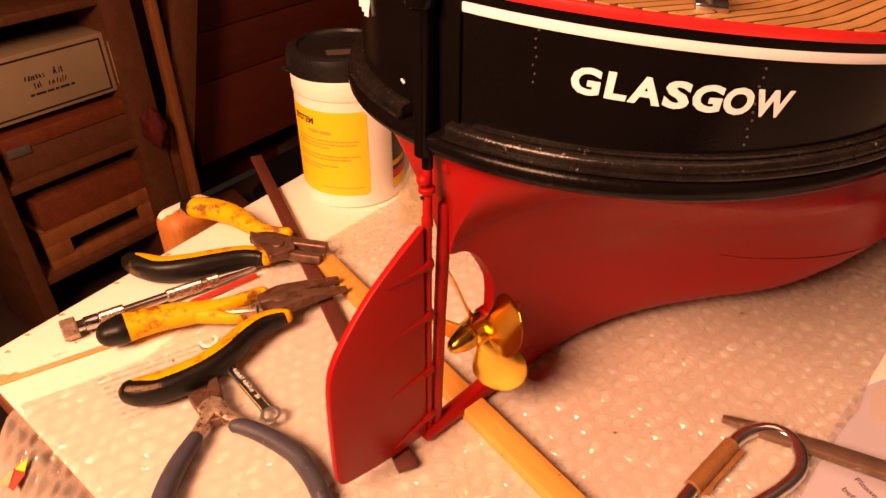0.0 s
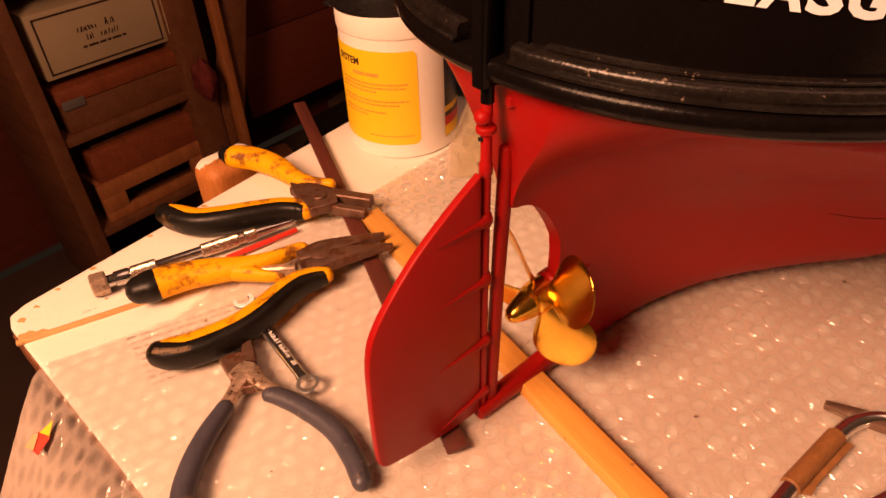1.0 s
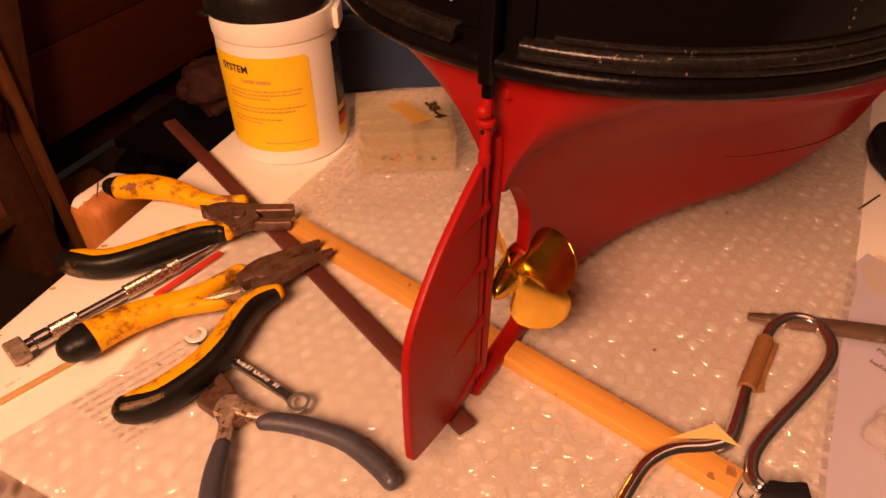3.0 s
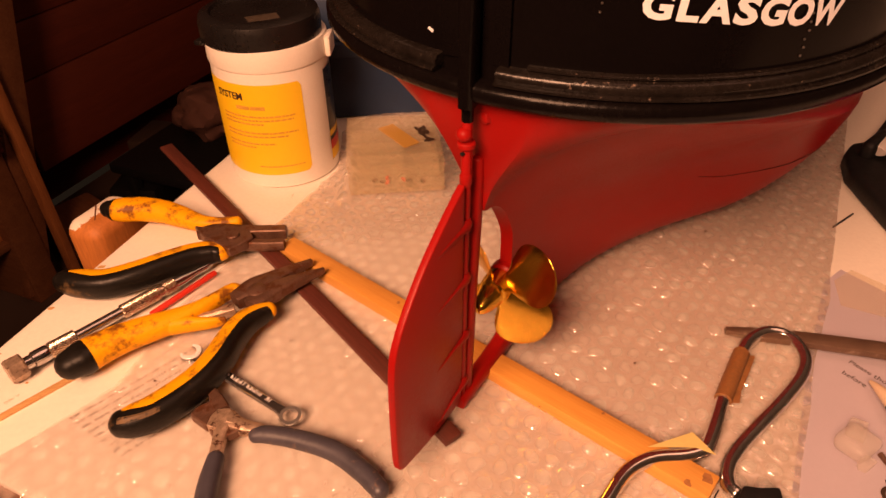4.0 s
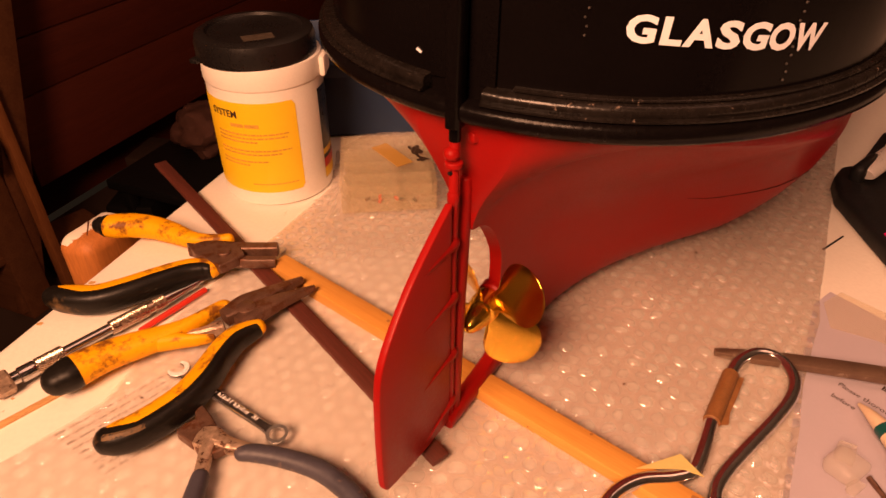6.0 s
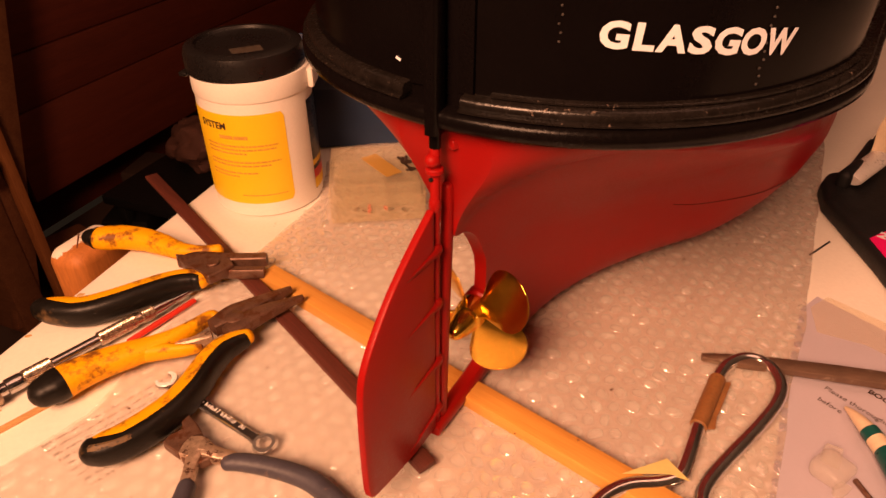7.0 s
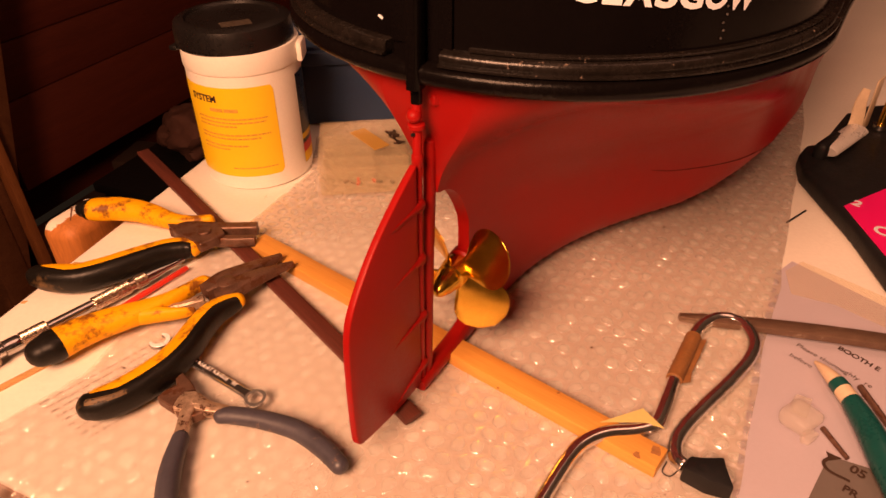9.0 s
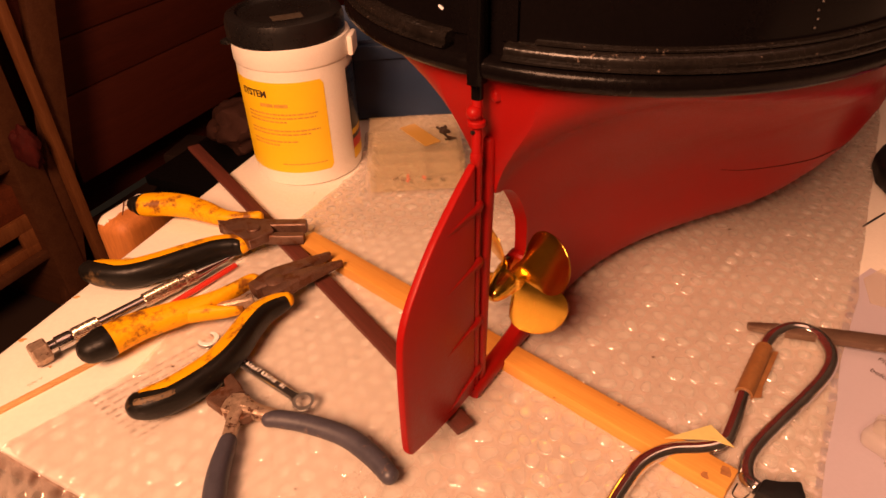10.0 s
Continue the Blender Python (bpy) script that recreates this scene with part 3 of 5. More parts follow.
def skin(bm, rows_z, half, first, last=LENGTH - 0.002, steps=72):
    """Both sides of the hull between heights, joined across the stern."""
    grid = []
    for z in rows_z:
        port, star = [], []
        for i in range(steps + 1):
            f = first(z) + (last - first(z)) * (i / steps) ** 2.2
            s = half(f, z)
            star.append(bm.verts.new((f, -s, z if not callable(z) else z(f))))
            port.append(bm.verts.new((f, s, z if not callable(z) else z(f))))
        grid.append(port[::-1] + star)
    for a, b in zip(grid, grid[1:]):
        for k in range(len(a) - 1):
            bm.faces.new((a[k], a[k + 1], b[k + 1], b[k]))
    return grid


def band(low, high, out, ship, name, mat, label, stretch=(-1.0, 1.0)):
    """A moulding round the hull: low and high are heights by place, out its depth."""
    n, bm, rings = 260, bmesh.new(), []
    for k in range(n + 1):
        a = stretch[0] + (stretch[1] - stretch[0]) * k / n
        t = abs(a) ** 1.25
        f = STERN + 0.62 * t ** 1.6
        g = STERN + 0.62 * max(0, t - 0.002) ** 1.6
        s, s2 = plan(f), plan(g)
        y = -math.copysign(s, a)
        d = Vector((f - g, -math.copysign(max(s - s2, 1e-9), a), 0)) if t > 0.003 else Vector((0, -1, 0))
        nrm = Vector((-abs(d.y), math.copysign(abs(d.x), y), 0))
        nrm = nrm.normalized() if nrm.length > 1e-9 else Vector((-1, 0, 0))
        p = Vector((f, y, 0))
        z0, z1 = low(f), high(f)
        h = z1 - z0
        prof = [(-0.001, z0), (out * 0.75, z0 + h * 0.02), (out, z0 + h * 0.25), (out, z0 + h * 0.72), (out * 0.8, z0 + h * 0.96), (-0.001, z1)]
        rings.append([bm.verts.new(p + nrm * o + Vector((0, 0, z))) for o, z in prof])
    for a, b in zip(rings, rings[1:]):
        for i in range(len(a)):
            j = (i + 1) % len(a)
            bm.faces.new((a[i], a[j], b[j], b[i]))
    bm.faces.new(rings[0])
    bm.faces.new(rings[-1][::-1])
    return part(name, bm, mat, ship, label, sharp=50)


def on_side(angle, z, out=0.0):
    """A place on the round stern: angle in radians from dead aft towards starboard."""
    r = RADIUS + out
    return Vector((STERN + RADIUS - r * math.cos(angle), -r * math.sin(angle), z))


def model_ship():
    ship = thing("model_ship", "model tug boat with black topsides and red underbody, on bubble wrap", "model boat", SHIP)
    bm = bmesh.new()
    zs = [0.0, 0.0015, 0.004, 0.008, 0.013, 0.019, 0.026, 0.034, 0.043, 0.052, 0.061, 0.070, 0.078, 0.085, 0.091, 0.096, 0.0985, 0.101, 0.103, 0.1042, 0.1050, 0.1054,
          0.1065, 0.109, 0.113, 0.117, 0.121, 0.125, 0.129, 0.133, 0.137, 0.1405, 0.144, 0.147, 0.150, 0.1525, 0.155, 0.157, 0.1585]
    skin(bm, zs, lambda f, z: breadth(f, min(z, RAIL_LOW - 0.0002)), stern_line)
    hull = part("underbody", bm, RED, ship, "glossy red painted underbody", sharp=75)
    # topsides
    bm = bmesh.new()
    grid = []
    for k in range(7):
        ring = []
        for i in range(-90, 91):
            a = abs(i) / 90
            f = STERN + (LENGTH - STERN - 0.002) * a ** 2.4
            z = RAIL_LOW + (sheer(f) - RAIL_LOW) * k / 6
            ring.append(bm.verts.new((f, -math.copysign(plan(f), i), z)))
        grid.append(ring)
    for a, b in zip(grid, grid[1:]):
        for i in range(len(a) - 1):
            bm.faces.new((a[i], a[i + 1], b[i + 1], b[i]))
    part("topside", bm, BLACK, ship, "glossy black topsides", sharp=75)
    # mouldings
    band(lambda f: RAIL_LOW, lambda f: RAIL_LOW + 0.0076, 0.0074, ship, "rubbing_strake", STRAKE, "black half-round rubbing strake")
    for name, z0, z1, out, label in (("ledge", 0.0077, 0.0130, 0.0050, "worn brownish black ledge"), ("lip", 0.0078, 0.0093, 0.0067, "scuffed outer lip")):
        for stretch in ((0.027, 1.0), (-1.0, -0.031)):
            band(lambda f: RAIL_LOW + z0, lambda f: RAIL_LOW + z1, out, ship, name, RAIL, label, stretch)
    band(lambda f: RAIL_TOP + 0.0001, lambda f: RAIL_TOP + 0.0015, 0.0024, ship, "bead", RAIL, "thin scuffed bead", (0.052, 1.0))
    band(lambda f: sheer(f) - 0.0072, lambda f: sheer(f) - 0.0040, 0.0007, ship, "white_line", WHITE, "painted white line", (0.03, 1.0))
    band(lambda f: sheer(f) - 0.0072, lambda f: sheer(f) - 0.0040, 0.0007, ship, "white_line", WHITE, "painted white line", (-1.0, -0.03))
    band(lambda f: sheer(f) - 0.0010, lambda f: sheer(f) + 0.0022, 0.0009, ship, "cap_rail", REDLINE, "bright red cap moulding")
    # name of the port, round the quarter
    name = thing("port_name", "raised white capital letters", "")
    name.parent = ship
    for word, a0, a1 in (("G", 25.3, 29.7), ("L", 30.5, 33.7), ("A", 33.9, 38.7), ("S", 38.9, 42.7), ("G", 43.0, 47.4), ("O", 47.6, 52.2), ("W", 52.2, 58.3)):
        bm = text_mesh(word, 0.0110, 0.00046)
        bmesh.ops.subdivide_edges(bm, edges=[e for e in bm.edges if e.calc_length() > 0.003], cuts=1)
        x0, x1 = min(v.co.x for v in bm.verts), max(v.co.x for v in bm.verts)
        for v in bm.verts:
            a = radians(a0 + (a1 - a0) * (v.co.x - x0) / (x1 - x0))
            v.co = on_side(a + 0.13 * v.co.y * (math.degrees(a) / 58) / RADIUS, sheer(on_side(a, 0).x) - 0.0240 + v.co.y, 0.0006)
        part("letter", bm, WHITE, name, smooth=False)
    bm = bmesh.new()
    for k in range(3):
        a = radians(-29.4 + 3.2 * k)
        m = Matrix.Translation(on_side(a, 0.1988 - 0.0003 * k, 0.0005)) @ Matrix.Rotation(-a, 4, "Z") @ Matrix.Rotation(radians(10 if k == 2 else 0), 4, "X")
        bmesh.ops.create_cube(bm, size=1, matrix=m @ Matrix.Diagonal((0.0008, 0.0018, 0.0105, 1)))
    part("name_bars", bm, WHITE, ship, "white name strokes", smooth=False)
    # dark scratch along the bilge
    bm = sweep([(f, -breadth(f, z) - 0.0001, z, w, w) for f, z, w in smooth_line([(0.158, 0.0625, 0.00010), (0.172, 0.0580, 0.00016), (0.186, 0.0560, 0.00018), (0.200, 0.0548, 0.00022), (0.214, 0.0550, 0.00024), (0.226, 0.0580, 0.00018), (0.233, 0.0600, 0.00012)], 5)], 6)
    part("scratch", bm, STRAKE, hull, "thin dark scratch in the paint")
    # plate laps and rivets
    bm = bmesh.new()
    for a in (radians(5.2), radians(-4.2)):
        m = Matrix.Translation(on_side(a, 0.192, 0.0003)) @ Matrix.Rotation(-a, 4, "Z")
        bmesh.ops.create_cube(bm, size=1, matrix=m @ Matrix.Diagonal((0.0012, 0.006, 0.044, 1)))
    part("plate_lap", bm, BLACK, ship, smooth=False)
    for a, n in ((radians(19.6), 7), (radians(52.9), 10)):
        bm = bmesh.new()
        for k in range(n):
            p = on_side(a + 0.004 * math.sin(2.4 * k), (0.1905 if n < 8 else 0.1748) + k * 0.0027, 0.0002)
            bmesh.ops.create_icosphere(bm, subdivisions=1, radius=0.00050, matrix=Matrix.Translation(p))
        tagged(part("rivets", bm, RIVET, ship), kind="stuff")
    bm = box((0.0006, 0.0022, 0.0009), Matrix.Translation(on_side(radians(-8.5), 0.1769, 0.0003)) @ pose(0, 0, 0, 30), 0.0001)
    part("paint_chip", bm, WHITE, ship, "white paint chip", smooth=False)
    # rudder trunk on the transom
    bm = sweep([(-0.0014, -0.0014, 0.1560, 0.0028, 0.0038), (-0.0008, -0.0012, sheer(0) - 0.0075, 0.0029, 0.0038)], 12, power=3.5, up=(1, 0, 0))
    part("stock_sleeve", lathe([(0, 0), (0.0022, 0), (0.0022, 0.0085), (0, 0.0085)], pose(0.0010, 0, 0.1492), 20), BLACK, ship, "black cylinder round the stock under the trunk")
    part("rudder_trunk", bm, BLACK, ship, "square black trunk over the rudder stock")
    part("trunk_cap", lathe([(0, 0), (0.0052, 0), (0.0056, 0.001), (0.0056, 0.005), (0.0045, 0.0062), (0, 0.0066)], pose(-0.0006, 0, sheer(0) - 0.0077), 24), BLACK, ship)
    # stern post, sole and boss
    bm = sweep(round_rows([(0.0046, 0, 0.003, 0.0022, 0.0028), (0.0074, 0, 0.0735, 0.0022, 0.0028), (0.0104, 0, 0.1295, 0.0024, 0.0030)], 0.6), 14, power=2.8, up=(1, 0, 0))
    part("stern_post", bm, RED, ship, "red stern post")
    rows = smooth_line([(-0.0035, 0, 0.0030, 0.0040, 0.0036), (0.012, 0, 0.0040, 0.0042, 0.0046), (0.030, 0, 0.0045, 0.0044, 0.0052), (0.048, 0, 0.0060, 0.0046, 0.0065), (0.075, 0, 0.007, 0.0044, 0.0070)], 4)
    part("sole_piece", sweep(rows, 12, power=3.0), RED, ship, "red sole piece under the screw")
    prof = [(0, -0.001), (0.0062, -0.001), (0.0075, 0.0005), (0.0075, 0.005), (0.0066, 0.007), (0.0062, 0.012), (0.0045, 0.022), (0, 0.024)]
    part("stern_tube", lathe(prof, along((0.0372, 0, 0.0515), (0.10, 0, 0.0570)), 28), RED, ship, "red stern tube boss")
    rudder(ship)
    propeller(ship)
    deck(ship)
    return ship


def rudder(ship):
    ob = thing("rudder", "red plate rudder with strapped ribs", "")
    ob.parent = ship
    ob.matrix_local = pose(0, 0, -0.0035, 0, 0, 2)
    edge = [(-0.0026, 0.1285), (-0.006, 0.1265), (-0.016, 0.1205), (-0.031, 0.110), (-0.043, 0.0985), (-0.0515, 0.0875), (-0.0548, 0.077), (-0.0560, 0.060), (-0.0565, 0.040), (-0.0562, 0.0225), (-0.0540, 0.0178),
            (-0.0500, 0.0160), (-0.036, 0.0125), (-0.020, 0.0095), (-0.0030, 0.0085)]
    edge = edge[:1] + [tuple(q) for q in smooth_line(edge[1:-1], 3)] + edge[-1:]
    bm = slab(edge, -0.0016, 0.0016, 0.0006, 2)
    bm.transform(Matrix.Rotation(math.pi / 2, 4, "X"))
    part("blade", bm, RED, ob, "glossy red plate", sharp=60)
    bm = sweep(round_rows([(-0.0004, 0, 0.009, 0.0019, 0.0019), (0.0, 0, 0.07, 0.0019, 0.0019), (0.0010, 0, 0.1600, 0.0019, 0.0019)], 0.3), 14, up=(1, 0, 0))
    part("stock", bm, RED, ob, "red stock")
    for z, drop in ((0.1087, 0.0), (0.0817, 0.0005), (0.0495, 0.0005), (0.0192, 0.0040)):
        rows = [(0.0012, 0, z + 0.0004, 0.0030, 0.0027), (-0.0020, 0, z, 0.0029, 0.0026), (-0.0055, 0, z - drop * 0.2, 0.0026, 0.0019), (-0.014, 0, z - drop * 0.5, 0.0024, 0.0016), (-0.022, 0, z - drop, 0.0019, 0.0012), (-0.031 + 0.006 * (z > 0.1), 0, z - drop * 1.4, 0.0012, 0.0005)]
        part("rib", sweep(round_rows(smooth_line(rows, 3), 0.5), 12, power=2.6), RED, ob)
        part("rib_collar", lathe([(0, -0.0030), (0.0021, -0.0030), (0.0027, -0.0022), (0.0027, 0.0022), (0.0021, 0.0030), (0, 0.0030)], pose(0.0, 0, z), 18), RED, ob)
    for z, r, h in ((0.1290, 0.0024, 0.0026), (0.1435, 0.0034, 0.0012)):
        part("collar", lathe([(0, -h), (r * 0.85, -h), (r, -h * 0.6), (r, h * 0.6), (r * 0.85, h), (0, h)], pose(0.0006, 0, z), 20), RED, ob)
    bm = bmesh.new()
    bmesh.ops.create_uvsphere(bm, u_segments=20, v_segments=14, radius=0.0030, matrix=pose(-0.0004, 0.0004, 0.1478) @ Matrix.Diagonal((1, 1, 0.92, 1)))
    part("head_ball", bm, RED, ob, "round red rudder head")
    # solid black disc in place of the shade inside a small hole
    part("hole_disc", lathe([(0, -0.0006), (0.0007, -0.0006), (0.0007, 0.0006), (0, 0.0006)], along((-0.0016, 0.0004, 0.1405), (-0.0030, 0.0010, 0.1405)), 10), RUBBER, ob, "black disc for a small shaded hole")
    bm = sweep(round_rows([(0.006, -0.004, 0.1525, 0.0020, 0.0022), (0.0125, -0.0075, 0.1525, 0.0020, 0.0022)], 0.4), 10, power=3)
    bm = sweep(round_rows([(0.0125, -0.0072, 0.1535, 0.0016, 0.0016), (0.0128, -0.0072, 0.1490, 0.0016, 0.0016)], 0.4), 10, bm, up=(1, 0, 0))
    part("tiller_pin", bm, RED, ob, "red bracket with a pin")


def propeller(ship):
    ob = thing("propeller", "polished brass four-bladed propeller", "")
    ob.parent = ship
    ob.matrix_local = pose(0.0050, 0, 0.0478, 0, -5)
    prof = [(0, 0.0085), (0.0018, 0.0088), (0.0034, 0.0105), (0.0052, 0.0150), (0.0062, 0.0195), (0.0064, 0.0200), (0.0056, 0.0208), (0.0056, 0.0218), (0.0070, 0.0225), (0.0076, 0.0260), (0.0074, 0.0320), (0.0066, 0.0335), (0, 0.0335)]
    bm = lathe(prof, along((0, 0, 0), (1, 0, 0)), 32)
    part("hub", bm, BRASS, ob, "polished brass hub and cone")
    for k, turn in enumerate((38, 128, 218, 308)):
        bm = bmesh.new()
        n, w = 20, 12
        top, bot = [], []
        for i in range(n + 1):
            q = 1 - (1 - i / n) ** 1.7
            r = 0.0060 + 0.0292 * q
            chord = 0.0080 + 0.0212 * math.sin(math.pi / 2 * min(1.0, q / 0.58)) ** 1.3
            if q > 0.58:
                chord *= math.sqrt(max(0.0, 1 - ((q - 0.58) / 0.4205) ** 2))
            pitch = radians(33 - 9 * q)
            a, b = [], []
            for j in range(w + 1):
                c = (j / w - 0.5) * chord
                thick = (0.0010 * (1 - q) + 0.00035) * math.sqrt(max(0.0, 1 - (2 * j / w - 1) ** 2)) + 0.00012
                swing = c * math.cos(pitch)
                x = 0.0280 - c * math.sin(pitch)
                for lst, sgn in ((a, 1), (b, -1)):
                    lst.append(bm.verts.new((x + sgn * thick, r - 4.0 * swing * swing, swing)))
            top.append(a)
            bot.append(b)
        for g, flip in ((top, False), (bot, True)):
            for a, b in zip(g, g[1:]):
                for j in range(w):
                    f = (a[j], a[j + 1], b[j + 1], b[j])
                    bm.faces.new(f[::-1] if flip else f)
        for i in range(n):
            for j in (0, w):
                bm.faces.new((top[i][j], top[i + 1][j], bot[i + 1][j], bot[i][j]))
        for i in (0, n):
            for j in range(w):
                bm.faces.new((top[i][j], top[i][j + 1], bot[i][j + 1], bot[i][j]))
        bm.transform(Matrix.Rotation(math.pi + radians(turn) * -1, 4, "X"))
        part("blade", bm, BRASS, ob)


def deck(ship):
    ob = thing("deck", "golden planked deck with dark seams", "")
    ob.parent = ship
    # under-deck, then planks side by side
    bm = bmesh.new()
    ring = []
    for i in range(-80, 81):
        a = abs(i) / 80
        f = STERN + 0.0005 + (LENGTH - STERN - 0.02) * a ** 2.4
        ring.append((f, -math.copysign(max(plan(f) - 0.001, 0), i)))
    rows = [[bm.verts.new((f, y * k, sheer(f) - 0.0014 + 0.002 * (1 - k * k))) for f, y in ring] for k in (1.0, 0.66, 0.33, 0.0)]
    for a, b in zip(rows, rows[1:]):
        for i in range(len(a) - 1):
            bm.faces.new((a[i], a[i + 1], b[i + 1], b[i]))
    part("underdeck", bm, BLACK, ob, sharp=80)
    pitch = 0.0058
    n = int(0.112 / pitch)
    for k in range(-n, n + 1):
        y = k * pitch
        inner = abs(y) + pitch / 2
        f0 = STERN + RADIUS - math.sqrt(max(0.0, (RADIUS - 0.004) ** 2 - min(inner, RADIUS - 0.004) ** 2))
        bm = bmesh.new()
        line = [f0 + (0.42 - f0) * (i / 14) ** 1.6 for i in range(15)]
        rows = []
        for f in line:
            z = sheer(f) + 0.0006 + 0.002 * (1 - (y / 0.116) ** 2)
            rows.append([bm.verts.new((f, y + s * (pitch / 2 - 0.00035), z + dz)) for s, dz in ((-1, -0.0012), (-1, 0), (1, 0), (1, -0.0012))])
        for a, b in zip(rows, rows[1:]):
            for i in range(3):
                bm.faces.new((a[i], a[i + 1], b[i + 1], b[i]))
        bm.faces.new(rows[0])
        part("plank", bm, DECK, ob, smooth=False)
    # a small fairlead near the quarter
    z = sheer(0.06) + 0.002
    bm = box((0.020, 0.010, 0.003), pose(0.062, -0.066, z + 0.0015, 0, 0, 30), 0.0008)
    for dx in (-0.006, 0.0, 0.006):
        lathe([(0, 0.0), (0.0024, 0.0), (0.0018, 0.003), (0.0018, 0.007), (0.0030, 0.0085), (0.0026, 0.0105), (0, 0.011)], pose(0.062 + dx * 0.87, -0.066 + dx * 0.5, z + 0.002), 14, bm)
    part("fairlead", bm, CHROME, ob, "tarnished metal fairlead on the deck")


model_ship()

# ---- wood strips and tools on the wrap ----
def bar(name, a, b, width, z0, z1, mat, label, category, bevel=0.0006, drop=0.0):
    """A straight strip of wood between two points; its own z runs along it."""
    a3, b3 = Vector((*a, (z0 + z1) / 2 - drop)), Vector((*b, (z0 + z1) / 2))
    d = b3 - a3
    z = d.normalized()
    x = Vector((-d.y, d.x, 0)).normalized()
    y = z.cross(x)
    m = Matrix((x, y, z)).transposed().to_4x4()
    m.translation = (a3 + b3) / 2
    bm = box((width, z1 - z0, d.length), None, bevel)
    for v in bm.verts:
        v.co.x += 0.0004 * noise.noise(Vector((v.co.z * 30, 1, 2)))
    ob = part(name, bm, mat)
    ob.matrix_world = m
    return tagged(ob, label, category)


bar("dark_wood_strip", (-0.1255, 0.5255), (0.0280, 0.2040), 0.0095, 0.0035, 0.0068, MAHOGANY, "dark brown mahogany strip lying across the bench", "wood strip", drop=0.002)
bar("pine_strip", (-0.0392, 0.3696), (0.1278, 0.1531), 0.0128, 0.0012, 0.0088, PINE, "orange pine batten lying under the boat's sole piece", "wood strip")


def plier(name, label, handles, jaws, pivot, group="pliers on the bench", shanks=(), lobe=(), plates=()):
    """Pliers lying flat. handles: rows for sweep, a colour scheme each; jaws: centre lines with widths."""
    ob = thing(name, label, "pliers", group=group)
    for rows, scheme in handles:
        rows = [np.array([*q[:3], q[3] * 0.94, q[4] * 0.94]) for q in smooth_line(rows, 5)]
        if scheme == "dipped":
            part("handle", sweep(round_rows(rows, 0.9), 16), BLUEGRIP, ob, "grey-blue dipped plastic grip")
            continue
        body = part("handle", sweep(round_rows(rows, 0.9), 18, power=2.5), YELLOW, ob, "worn yellow plastic grip")
        if scheme == "cap":
            n = max(3, len(rows) // 8)
            tip = [np.array([*r[:3], r[3] * 1.05, r[4] * 1.07]) for r in rows[:n]]
            part("grip_end", sweep(round_rows(tip, 0.95)[:-3], 18, power=2.5), GRIP, body, "black rubber end")
        else:
            # black inlay along the outer flank: the same path, moved aside and down
            side = []
            for i, r in enumerate(rows):
                d = rows[min(i + 1, len(rows) - 1)][:2] - rows[max(i - 1, 0)][:2]
                nrm = np.array((d[1], -d[0])) / max(np.linalg.norm(d), 1e-9) * scheme
                k = min(1.0, i / (len(rows) * 0.22))
                q = r.copy()
                q[:2] += nrm * r[3] * (0.40 * k)
                q[2] -= r[4] * 0.04 * k
                q[3], q[4] = r[3] * (1.06 - 0.36 * k), r[4] * (1.07 - 0.03 * k)
                side.append(q)
            if name == "long_nose_pliers":
                n = len(side)
                worn = []
                for i in range(max(1, int(n * 0.05)), int(n * 0.27)):
                    d = side[i + 1][:2] - side[i - 1][:2]
                    q = side[i].copy()
                    q[:2] += np.array((d[1], -d[0])) / np.linalg.norm(d) * q[3] * 0.36
                    q[2] += 0.0007
                    q[3] *= 0.56
                    q[4] *= 0.90
                    worn.append(q)
                part("worn_patch", sweep(round_rows(worn, 0.9), 14), SCUFF, body, "brown scuffed rubber")
            part("grip_inlay", sweep(round_rows(side[:-1], 0.9), 18, power=2.5), GRIP, body, "black rubber inlay with a worn patch")
    for rows in jaws:
        part("jaw", sweep(smooth_line(rows, 3), 12, power=5), RUST, ob, "rusty brown steel jaw", sharp=35)
    for rows in shanks:
        part("shank", sweep(smooth_line(rows, 3), 10, power=3), WORN, ob, "bare worn steel shank", sharp=35)
    if lobe:
        part("grip_lobe", sweep(round_rows(smooth_line(lobe, 4), 0.9), 14, power=2.5), YELLOW, ob, "worn yellow plastic lobe beside the tang")
    for outline, low, high, mat in plates:
        part("joint_plate", slab(outline, low, high, 0.0006, 1), mat, ob, "faceted worn steel joint", smooth=False)
    if pivot:
        x, y, zz, r = pivot
        part("pivot", lathe([(0, 0), (r, 0), (r, 0.0010), (r * 0.85, 0.0016), (0, 0.0018)], pose(x, y, zz), 24), RUST, ob)
    return ob


